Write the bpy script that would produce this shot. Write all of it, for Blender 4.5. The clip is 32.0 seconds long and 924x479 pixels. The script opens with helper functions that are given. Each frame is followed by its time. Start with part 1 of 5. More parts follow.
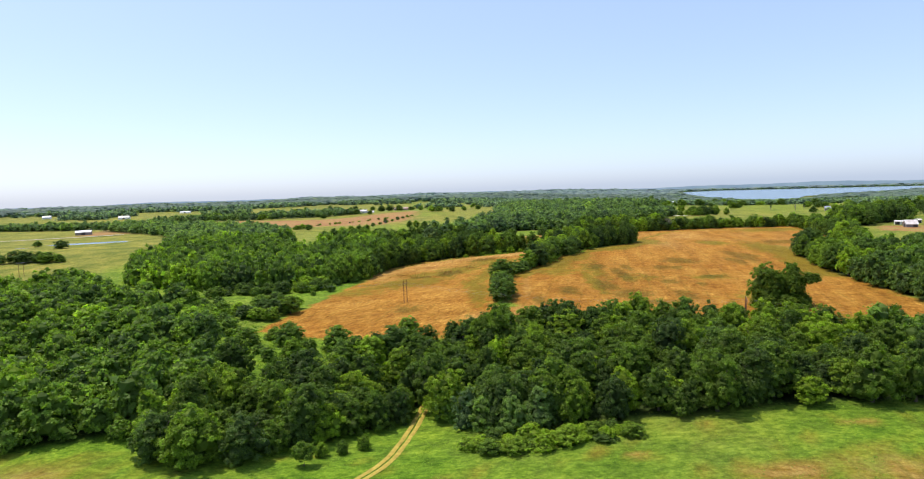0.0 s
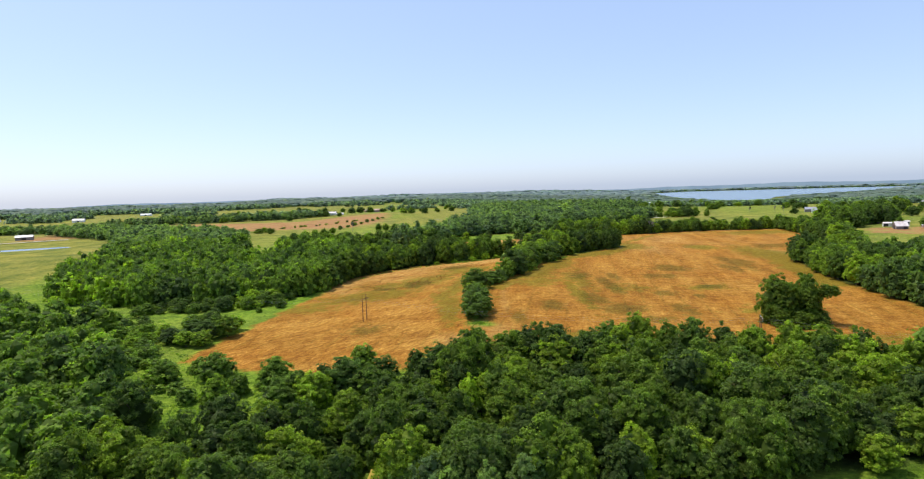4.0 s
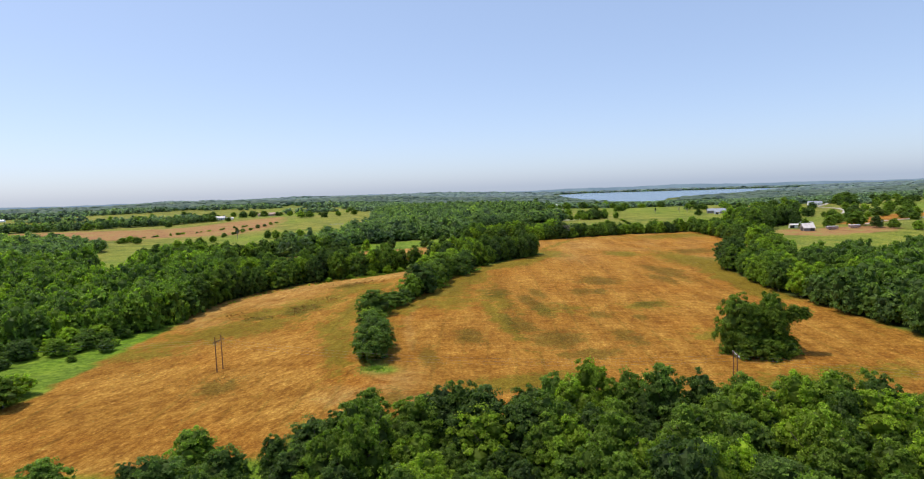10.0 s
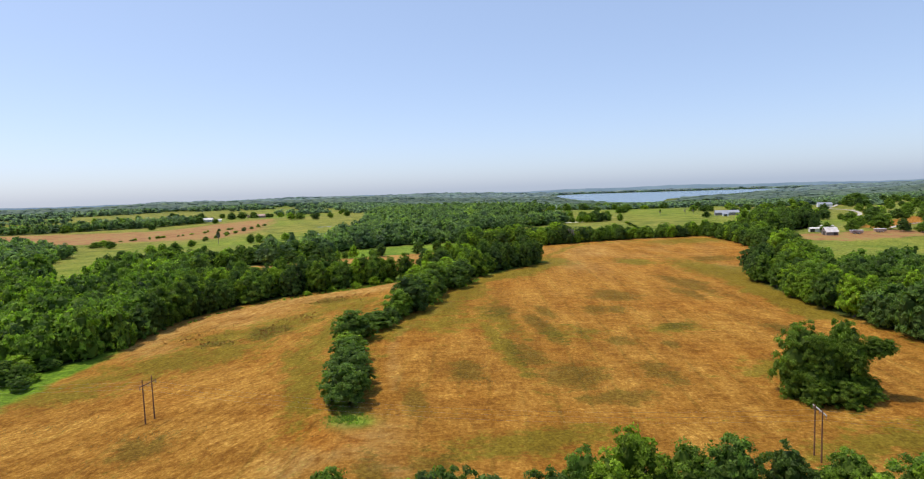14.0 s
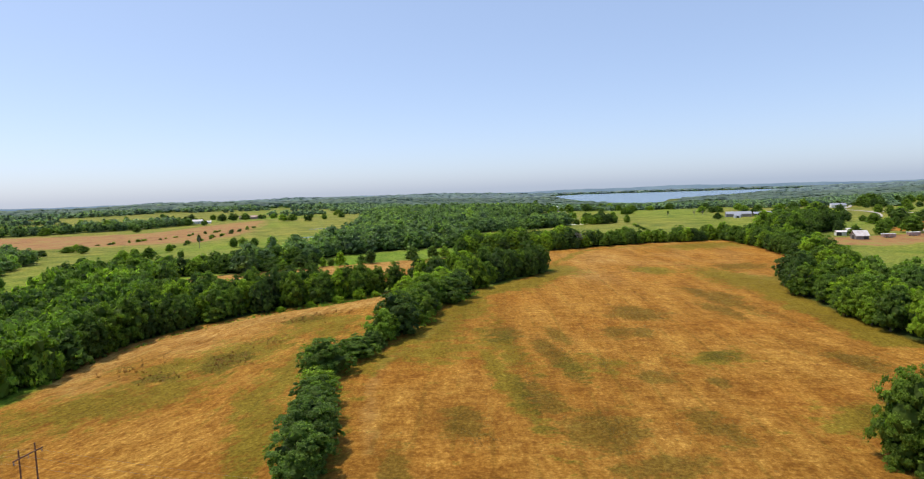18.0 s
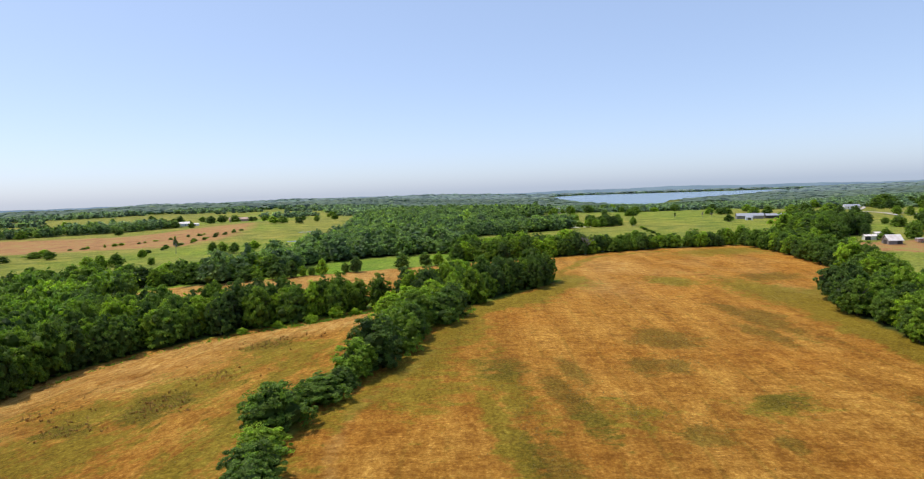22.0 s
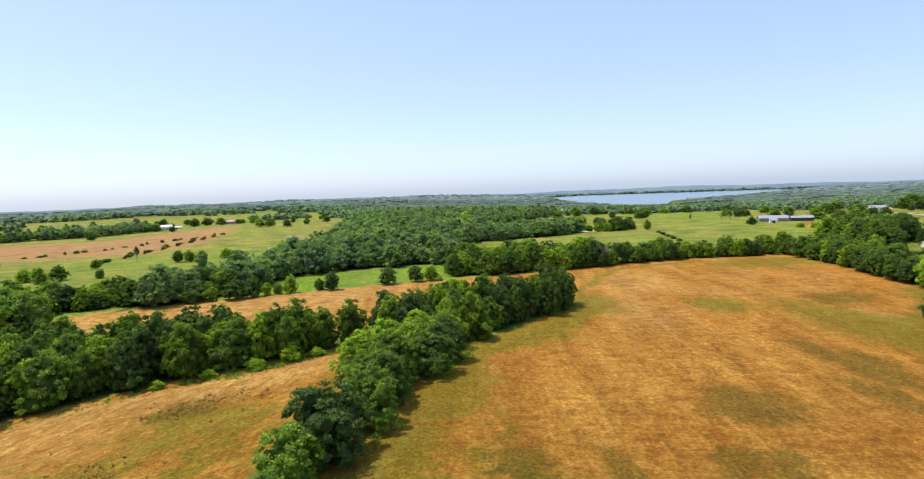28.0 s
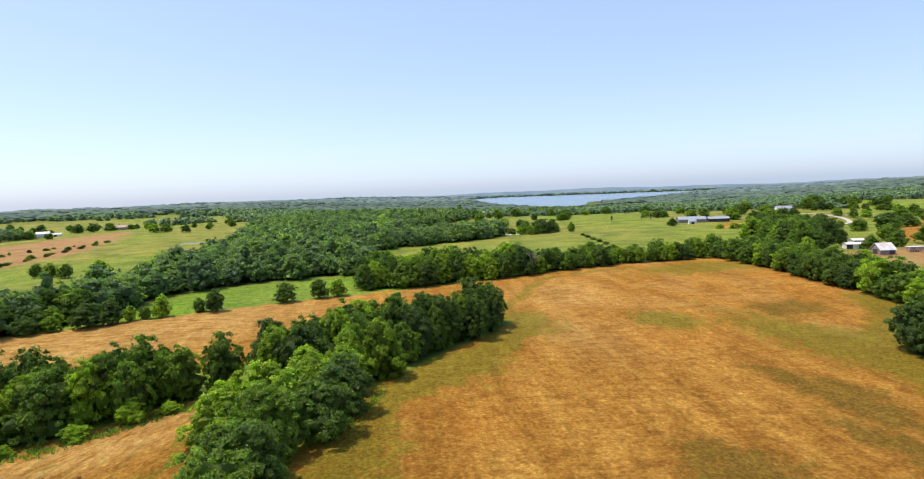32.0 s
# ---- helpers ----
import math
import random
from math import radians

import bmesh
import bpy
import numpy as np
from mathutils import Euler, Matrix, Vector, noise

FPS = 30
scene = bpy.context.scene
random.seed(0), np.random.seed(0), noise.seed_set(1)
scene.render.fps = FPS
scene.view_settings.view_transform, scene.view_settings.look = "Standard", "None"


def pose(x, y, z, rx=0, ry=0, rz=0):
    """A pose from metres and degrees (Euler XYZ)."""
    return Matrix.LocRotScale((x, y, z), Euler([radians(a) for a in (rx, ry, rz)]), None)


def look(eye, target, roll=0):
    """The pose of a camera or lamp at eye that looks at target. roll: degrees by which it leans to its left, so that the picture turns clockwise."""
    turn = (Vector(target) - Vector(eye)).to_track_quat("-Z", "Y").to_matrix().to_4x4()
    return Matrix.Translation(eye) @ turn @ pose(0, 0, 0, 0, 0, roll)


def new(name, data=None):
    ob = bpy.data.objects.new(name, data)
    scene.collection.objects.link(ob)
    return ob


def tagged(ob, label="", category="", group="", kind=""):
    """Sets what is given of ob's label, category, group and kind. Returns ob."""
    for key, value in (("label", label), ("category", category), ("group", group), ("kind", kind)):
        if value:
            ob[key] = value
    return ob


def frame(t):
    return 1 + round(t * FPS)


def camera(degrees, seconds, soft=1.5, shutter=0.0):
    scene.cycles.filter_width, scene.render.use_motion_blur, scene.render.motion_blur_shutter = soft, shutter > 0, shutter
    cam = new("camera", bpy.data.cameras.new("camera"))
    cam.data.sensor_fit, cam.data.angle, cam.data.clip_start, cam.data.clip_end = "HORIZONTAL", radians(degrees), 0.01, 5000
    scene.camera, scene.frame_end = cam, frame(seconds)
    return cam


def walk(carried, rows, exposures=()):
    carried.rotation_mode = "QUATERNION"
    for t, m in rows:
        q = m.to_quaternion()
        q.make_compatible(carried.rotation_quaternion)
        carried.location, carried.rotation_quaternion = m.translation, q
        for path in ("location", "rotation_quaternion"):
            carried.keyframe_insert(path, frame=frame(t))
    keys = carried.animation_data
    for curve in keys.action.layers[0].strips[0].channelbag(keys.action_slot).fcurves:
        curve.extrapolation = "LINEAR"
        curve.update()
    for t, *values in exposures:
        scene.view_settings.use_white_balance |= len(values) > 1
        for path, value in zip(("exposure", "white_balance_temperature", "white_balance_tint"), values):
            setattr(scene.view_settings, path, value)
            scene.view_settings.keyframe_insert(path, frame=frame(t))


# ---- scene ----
cam = camera(76.6, 32.0, 1.15)
METRES, EYE, TILT, LEAN, TURN = 242.2, 50.0, 2.35, 0.0, 0.0
ROWS = [
    (0.0, 0.0, 0.0, 0.0, -0.23, -7.24, 1.81),
    (0.5, 0.0015, 0.0159, -0.0007, -0.19, -7.23, 1.79),
    (1.0, 0.0028, 0.0319, -0.0014, -0.18, -7.21, 1.79),
    (1.5, 0.0041, 0.0479, -0.0022, -0.15, -7.21, 1.79),
    (2.0, 0.0053, 0.064, -0.0031, -0.14, -7.2, 1.8),
    (2.5, 0.0067, 0.0803, -0.0037, -0.98, -7.2, 1.8),
    (4.5, 0.0112, 0.144, -0.0068, -3.25, -7.21, 1.74),
    (5.0, 0.0128, 0.1597, -0.0074, -4.62, -7.23, 1.7),
    (5.5, 0.0136, 0.1758, -0.0084, -7.89, -7.27, 1.6),
    (6.0, 0.014, 0.1916, -0.0091, -9.59, -7.28, 1.55),
    (6.5, 0.0153, 0.2075, -0.0097, -10.43, -7.3, 1.5),
    (7.0, 0.0172, 0.2233, -0.0105, -11.2, -7.28, 1.48),
    (7.5, 0.0195, 0.2391, -0.0111, -11.61, -7.3, 1.46),
    (8.0, 0.0222, 0.2547, -0.0119, -11.77, -7.27, 1.45),
    (8.5, 0.0253, 0.2704, -0.0126, -11.87, -7.27, 1.45),
    (9.0, 0.029, 0.2861, -0.0129, -11.9, -7.28, 1.46),
    (9.5, 0.0327, 0.3017, -0.0132, -11.89, -7.28, 1.46),
    (10.0, 0.0361, 0.3161, -0.0137, -11.89, -7.27, 1.45),
    (10.5, 0.0398, 0.3318, -0.0142, -11.89, -7.25, 1.45),
    (11.0, 0.0434, 0.3474, -0.0145, -11.91, -7.24, 1.44),
    (11.5, 0.047, 0.3631, -0.0149, -11.93, -7.24, 1.43),
    (12.0, 0.0506, 0.379, -0.0154, -11.96, -7.23, 1.43),
    (12.5, 0.0542, 0.395, -0.0159, -11.98, -7.22, 1.44),
    (13.0, 0.0576, 0.4109, -0.0164, -12.03, -7.22, 1.42),
    (13.5, 0.0608, 0.4269, -0.0169, -12.08, -7.22, 1.43),
    (14.0, 0.0641, 0.4431, -0.0178, -12.23, -7.22, 1.43),
    (14.5, 0.0673, 0.4593, -0.0185, -12.35, -7.21, 1.43),
    (16.5, 0.0824, 0.5229, -0.021, -12.36, -7.22, 1.43),
    (17.0, 0.086, 0.5382, -0.0218, -12.34, -7.19, 1.43),
    (17.5, 0.09, 0.5536, -0.0226, -12.34, -7.19, 1.44),
    (18.0, 0.094, 0.5691, -0.0234, -12.34, -7.18, 1.46),
    (18.5, 0.098, 0.5846, -0.0242, -12.36, -7.18, 1.47),
    (19.0, 0.1023, 0.5999, -0.0248, -12.35, -7.18, 1.49),
    (19.5, 0.1066, 0.6152, -0.0255, -12.34, -7.17, 1.48),
    (20.0, 0.1109, 0.6305, -0.0262, -12.35, -7.16, 1.5),
    (20.5, 0.1154, 0.6461, -0.0271, -12.35, -7.15, 1.51),
    (21.0, 0.1196, 0.6617, -0.0278, -12.37, -7.13, 1.51),
    (21.5, 0.1236, 0.6772, -0.0284, -12.42, -7.12, 1.5),
    (22.0, 0.127, 0.6931, -0.0292, -12.51, -7.09, 1.5),
    (22.5, 0.1301, 0.7092, -0.0297, -12.56, -7.08, 1.51),
    (23.0, 0.1333, 0.7255, -0.0303, -12.59, -7.07, 1.51),
    (23.5, 0.1364, 0.7417, -0.031, -12.6, -7.05, 1.53),
    (24.0, 0.1397, 0.758, -0.0314, -12.61, -7.04, 1.54),
    (24.5, 0.1435, 0.7744, -0.032, -12.63, -7.03, 1.54),
    (25.0, 0.1471, 0.7893, -0.0326, -12.55, -7.03, 1.57),
    (25.5, 0.1512, 0.8055, -0.0333, -12.41, -7.02, 1.59),
    (27.5, 0.1678, 0.8686, -0.0352, -12.01, -7.05, 1.62),
    (28.0, 0.1723, 0.8838, -0.0363, -12.63, -7.04, 1.6),
    (28.5, 0.1765, 0.8994, -0.0373, -16.18, -7.08, 1.53),
    (29.0, 0.18, 0.9151, -0.0382, -17.67, -7.09, 1.44),
    (29.5, 0.1847, 0.9303, -0.0388, -18.73, -7.1, 1.42),
    (30.0, 0.1898, 0.9455, -0.0395, -19.55, -7.1, 1.39),
    (30.5, 0.1955, 0.9605, -0.0404, -19.99, -7.08, 1.37),
    (31.0, 0.2017, 0.9753, -0.0413, -20.18, -7.06, 1.38),
    (31.5, 0.2079, 0.9901, -0.0422, -20.28, -7.05, 1.38),
    (32.0, 0.2141, 1.0049, -0.0431, -20.36, -7.04, 1.38),
]
EXPOSURES = [(0.0, 0.52, 6500, 14), (4.0, 0.45, 6500, 14), (9.0, 0.24, 6500, 14), (20.0, 0.26, 6500, 14), (24.0, 0.38, 6500, 14), (28.0, 0.55, 6500, 14), (32.0, 0.53, 6500, 14)]
walk(cam, [(t, pose(0, 0, EYE, TILT, LEAN, TURN) @ pose(METRES * x, METRES * y, METRES * z, 90 + pitch, roll, yaw)) for t, x, y, z, yaw, pitch, roll in ROWS], EXPOSURES)

# ---- light ----
SUN_AZ, SUN_EL = radians(-60), radians(66)
world = bpy.data.worlds.new("world")
scene.world = world
world.use_nodes = True
wt = world.node_tree
sky = wt.nodes.new("ShaderNodeTexSky")
sky.sky_type, sky.sun_disc = "NISHITA", False
sky.sun_elevation, sky.sun_rotation = SUN_EL, SUN_AZ
sky.air_density, sky.dust_density, sky.ozone_density = 0.74, 1.18, 0.0
veil = wt.nodes.new("ShaderNodeMix")  # summer haze over the clear sky
veil.data_type = "RGBA"
veil.inputs["Factor"].default_value = 0.42
veil.inputs[7].default_value = (2.66, 3.72, 5.45, 1)
wt.links.new(sky.outputs[0], veil.inputs[6])
wt.links.new(veil.outputs[2], wt.nodes["Background"].inputs[0])
wt.nodes["Background"].inputs[1].default_value = 0.152
sun = new("sun", bpy.data.lights.new("sun", "SUN"))
sun.data.energy, sun.data.angle, sun.data.color = 3.2, radians(0.6), (1.0, 0.94, 0.82)
toward = Vector((math.sin(SUN_AZ) * math.cos(SUN_EL), math.cos(SUN_AZ) * math.cos(SUN_EL), math.sin(SUN_EL)))
sun.matrix_world = look(toward * 200, (0, 0, 0))


# ---- shape of the land ----
def smooth(a, b, v):
    q = np.clip((v - a) / (b - a), 0, 1)
    return q * q * (3 - 2 * q)


def bump(x, y, cx, cy, rx, ry):
    return np.exp(-((x - cx) / rx) ** 2 - ((y - cy) / ry) ** 2)


def inside(poly, x, y):
    x, y = np.asarray(x, float), np.asarray(y, float)
    hit = np.zeros(x.shape, bool)
    for (ax, ay), (bx, by) in zip(poly, poly[1:] + poly[:1]):
        cross = ((ay > y) != (by > y)) & (x < (bx - ax) * (y - ay) / ((by - ay) or 1e-9) + ax)
        hit ^= cross
    return hit


def depth_in(poly, x, y):
    """Distance to the polygon's edge, positive inside."""
    x, y = np.asarray(x, float), np.asarray(y, float)
    best = np.full(x.shape, 1e9)
    for (ax, ay), (bx, by) in zip(poly, poly[1:] + poly[:1]):
        ux, uy = bx - ax, by - ay
        k = np.clip(((x - ax) * ux + (y - ay) * uy) / (ux * ux + uy * uy), 0, 1)
        best = np.minimum(best, np.hypot(x - ax - k * ux, y - ay - k * uy))
    return np.where(inside(poly, x, y), best, -best)


def off_line(points, x, y):
    """Distance to a line of points."""
    best = np.full(np.shape(x), 1e9)
    for (ax, ay), (bx, by) in zip(points, points[1:]):
        ux, uy = bx - ax, by - ay
        k = np.clip(((x - ax) * ux + (y - ay) * uy) / (ux * ux + uy * uy), 0, 1)
        best = np.minimum(best, np.hypot(x - ax - k * ux, y - ay - k * uy))
    return best


def waves(x, y, size, seed):
    """Cheap smooth noise from a few crossing waves, about -1 to 1."""
    r = np.random.default_rng(seed)
    total = 0
    for k in range(7):
        a, f, p = r.uniform(0, 6.28), r.uniform(0.6, 1.9) / size * 6.28, r.uniform(0, 6.28)
        total = total + np.sin((x * math.cos(a) + y * math.sin(a)) * f + p)
    return total / 3.2


LAKE = [(944, 1803), (1039, 1826), (1276, 2170), (1715, 2407), (2307, 2739), (3000, 3200), (2900, 3400), (2400, 3700), (1774, 4066), (1323, 3711), (1181, 3178), (1015, 2466)]
FAR_LAKE = [(-3000, 2500), (-1750, 3250), (-1150, 3750), (-1600, 4150), (-2700, 3700), (-3500, 3000)]
WATER_Z = -14.0
PONDS = ((-345, 539, 35, 13, 0.33), (-381, 503, 7, 5, 0.3), (0, 690, 11, 6, 0.1), (6, 818, 17, 7, 0.1), (258, 688, 14, 9, 0.4))
POND_Z = 11.2


def height(x, y):
    z = 12.0 * np.clip((y - 75) / 365, -0.6, 1.0)
    z = z + 2.0 * bump(x, y, 80, 300, 90, 70)
    z = z - 4.5 * bump(x, y, -20, 135, 38, 34)
    z = z + 3.0 * bump(x, y, 75, 100, 55, 40)
    z = z - 2.5 * smooth(30, -60, x) * smooth(240, 330, y) * smooth(460, 380, y)
    d = np.hypot(x - 30, y - 120)
    z = z + 1.3 * waves(x, y, 260, 3) * smooth(480, 900, d)
    z = z + 5.0 * waves(x, y, 1400, 4) * smooth(1500, 3200, d)
    for cx, cy, rx, ry, a in PONDS:
        u, v = (x - cx) * math.cos(a) + (y - cy) * math.sin(a), (y - cy) * math.cos(a) - (x - cx) * math.sin(a)
        q = np.hypot(u / rx, v / ry)
        low = smooth(2.2, 1.1, q)
        z = z * (1 - low) + (POND_Z + 0.35) * low - 1.2 * smooth(1.05, 0.8, q)
    one_lake, other = depth_in(LAKE, x, y), depth_in(FAR_LAKE, x, y)
    dip = np.maximum(smooth(-1100, -200, one_lake), smooth(-500, -60, other))
    z = z * (1 - dip) + (WATER_Z + 1.2) * dip
    z = z - 70.0 * smooth(4700, 5400, d)
    return z - 6.0 * smooth(-20, 40, np.maximum(one_lake, other))


# ---- plan: fields and woods ----
FIELD_WEST = [(-69, 196), (-63, 222), (-56, 245), (-52, 268), (-46, 292), (-40, 322), (-24, 338), (-8, 344), (8, 350), (22, 352), (34, 357), (48, 365), (40, 340), (24, 312), (15, 282), (12, 241), (12, 218), (14, 206), (-2, 197), (-7, 185), (-23, 182), (-48, 188)]
FIELD_EAST = [(12, 206), (22, 226), (24, 270), (28, 285), (43, 302), (72, 354), (121, 389), (127, 398), (118, 410), (95, 405), (66, 398), (30, 388), (-14, 392), (-45, 402), (-55, 432), (-36, 440), (12, 448), (48, 454), (105, 458), (162, 463), (213, 470), (261, 464), (248, 410), (238, 370), (224, 346), (192, 336), (176, 300), (166, 265), (162, 225), (159, 198), (158, 165), (90, 165), (40, 180), (20, 190)]
PLOUGHED = [(-420, 640), (-294, 690), (-182, 690), (-95, 690), (-70, 800), (-75, 960), (-84, 1057), (-150, 1010), (-193, 890), (-309, 880), (-480, 860)]
GREEN_STRIP = [(13, 452), (46, 458), (88, 462), (112, 466), (95, 510), (30, 503), (22, 480)]
HAY_STRIP = [(408, 618), (410, 571), (440, 585), (462, 608), (449, 652)]
FARM_STRAW = [(390, 466), (403, 455), (470, 480), (560, 520), (540, 545), (440, 500)]
YARD = [(311, 436), (303, 418), (323, 404), (380, 408), (402, 420), (395, 440), (352, 442), (322, 446)]
SOUTH_WOOD = [(-9, 131), (8, 117), (24, 114), (44, 112), (59, 115), (90, 115), (150, 110), (160, 152), (140, 162), (100, 163), (74, 174), (52, 182), (38, 176), (25, 180), (2, 182), (-5, 174), (-8, 165), (-8, 150)]
WEST_SCRUB = [(-10, 133), (-28, 119), (-60, 113), (-75, 116), (-98, 108), (-110, 110), (-230, 280), (-215, 320), (-165, 268), (-108, 232), (-88, 196), (-70, 160), (-46, 148), (-28, 152), (-10, 162)]
WEST_WOOD = [(-84, 270), (-62, 280), (-54, 284), (-49, 296), (-43, 322), (-26, 342), (-8, 349), (8, 355), (22, 358), (36, 365), (50, 372), (72, 358), (121, 392), (123, 399), (104, 398), (84, 399), (66, 388), (45, 377), (20, 379), (-14, 381), (-45, 390), (-56, 402), (-48, 426), (-62, 432), (-98, 428), (-102, 388), (-112, 386), (-122, 432), (-145, 444), (-212, 436), (-202, 352), (-172, 294), (-112, 268)]
EAST_WOOD = [(164, 200), (165, 225), (167, 262), (172, 290), (180, 315), (190, 333), (201, 336), (215, 325), (240, 312), (300, 318), (345, 335), (360, 315), (290, 235), (205, 185)]
MID_WOOD = [(-40, 437), (-12, 447), (0, 457), (14, 468), (22, 502), (60, 513), (95, 513), (110, 500), (116, 600), (130, 645), (155, 668), (178, 705), (165, 830), (240, 905), (330, 970), (300, 1150), (120, 1200), (70, 1100), (55, 900), (45, 760), (36, 670), (26, 600), (8, 560), (2, 515), (-10, 482), (-32, 456)]
HEDGE = [(12, 226), (21, 232), (24, 270), (29, 287), (43, 304), (72, 357), (56, 366), (38, 345), (25, 312), (16, 282), (12, 245)]
NORTH_HEDGE = [(150, 466), (213, 474), (261, 468), (266, 478), (212, 486), (150, 480)]
EAST_HEDGE = [(266, 480), (262, 462), (251, 410), (241, 372), (228, 347), (244, 345), (258, 372), (268, 400), (285, 430), (290, 470)]
GROVE = [(303, 451), (319, 452), (336, 477), (366, 482), (387, 500), (366, 522), (335, 512), (316, 496), (306, 474)]
ROW_A = [(108, 606), (157, 630), (226, 649), (250, 670), (252, 716), (206, 712), (150, 695), (112, 650)]
ROW_B = [(158, 815), (217, 842), (290, 891), (330, 930), (300, 955), (220, 900), (160, 850)]
FAR_ROW = [(-700, 830), (-640, 812), (-545, 792), (-457, 779), (-420, 795), (-430, 835), (-545, 835), (-660, 860), (-710, 870)]
WEST_ROW = [(-460, 850), (-330, 900), (-200, 1040), (-170, 1075), (-195, 1085), (-330, 960), (-470, 890)]
NORTHWEST_WOOD = [(-226, 432), (-150, 455), (-165, 560), (-230, 640), (-330, 720), (-440, 770), (-440, 715), (-320, 610), (-250, 520)]
OPEN_EAST = [(290, 340), (560, 420), (1100, 560), (1150, 800), (780, 830), (640, 640), (420, 470)]
STRIP_BELT = [(-110, 440), (-73, 445), (-54, 444), (-36, 446), (-14, 450), (2, 460), (8, 474), (-2, 500), (-30, 482), (-60, 466), (-110, 462)]
NORTH_CLUMP = [(92, 470), (106, 463), (165, 467), (172, 480), (150, 492), (116, 505), (98, 508)]
WOODS = (STRIP_BELT, NORTHWEST_WOOD, NORTH_CLUMP, SOUTH_WOOD, WEST_SCRUB, WEST_WOOD, EAST_WOOD, MID_WOOD, HEDGE, NORTH_HEDGE, EAST_HEDGE, GROVE, ROW_A, ROW_B, WEST_ROW, FAR_ROW)


def spaced(low, core_a, core_b, high, fine, grow):
    line = list(np.arange(core_a, core_b, fine))
    step, v = fine, core_b
    while v < high:
        line.append(v)
        step = min(step * grow, 160)
        v += step
    line.append(high)
    step, v, left = fine, core_a - fine, []
    while v > low:
        left.append(v)
        step = min(step * grow, 160)
        v -= step
    left.append(low)
    return np.array(left[::-1] + line)


# ---- materials ----
def material(name):
    m = bpy.data.materials.new(name)
    m.use_nodes = True
    t = m.node_tree
    return m, t, t.nodes["Principled BSDF"]


def node(t, kind, **values):
    n = t.nodes.new("ShaderNode" + kind)
    for k, v in values.items():
        n.inputs[k].default_value = v
    return n


def noise_node(t, scale, detail=4.0, rough=0.55, stretch=None):
    co = t.nodes.new("ShaderNodeNewGeometry")
    n = node(t, "TexNoise", Scale=scale, Detail=detail, Roughness=rough)
    if stretch:
        mp = t.nodes.new("ShaderNodeMapping")
        mp.inputs["Scale"].default_value = stretch[:3]
        mp.inputs["Rotation"].default_value = (0, 0, stretch[3])
        t.links.new(co.outputs["Position"], mp.inputs[0])
        t.links.new(mp.outputs[0], n.inputs["Vector"])
    else:
        t.links.new(co.outputs["Position"], n.inputs["Vector"])
    return n.outputs["Fac"]


def ramp(t, fac, *stops):
    n = t.nodes.new("ShaderNodeValToRGB")
    el = n.color_ramp.elements
    while len(el) < len(stops):
        el.new(0.5)
    for e, (p, c) in zip(el, stops):
        e.position, e.color = p, (*c, 1) if len(c) == 3 else c
    t.links.new(fac, n.inputs[0])
    return n.outputs[0]


def mix(t, fac, a, b, mode="MIX"):
    n = t.nodes.new("ShaderNodeMix")
    n.data_type, n.blend_type = "RGBA", mode
    for sock, v in ((n.inputs["Factor"], fac), (n.inputs[6], a), (n.inputs[7], b)):
        if isinstance(v, (int, float)):
            sock.default_value = v
        elif isinstance(v, tuple):
            sock.default_value = (*v, 1)
        else:
            t.links.new(v, sock)
    return n.outputs[2]


def math_node(t, op, a, b=0.0):
    n = t.nodes.new("ShaderNodeMath")
    n.operation = op
    for sock, v in zip(n.inputs, (a, b)):
        if isinstance(v, (int, float)):
            sock.default_value = v
        else:
            t.links.new(v, sock)
    return n.outputs[0]


def bumped(t, bsdf, fac, strength, distance):
    n = node(t, "Bump", Strength=strength, Distance=distance)
    t.links.new(fac, n.inputs["Height"])
    t.links.new(n.outputs[0], bsdf.inputs["Normal"])


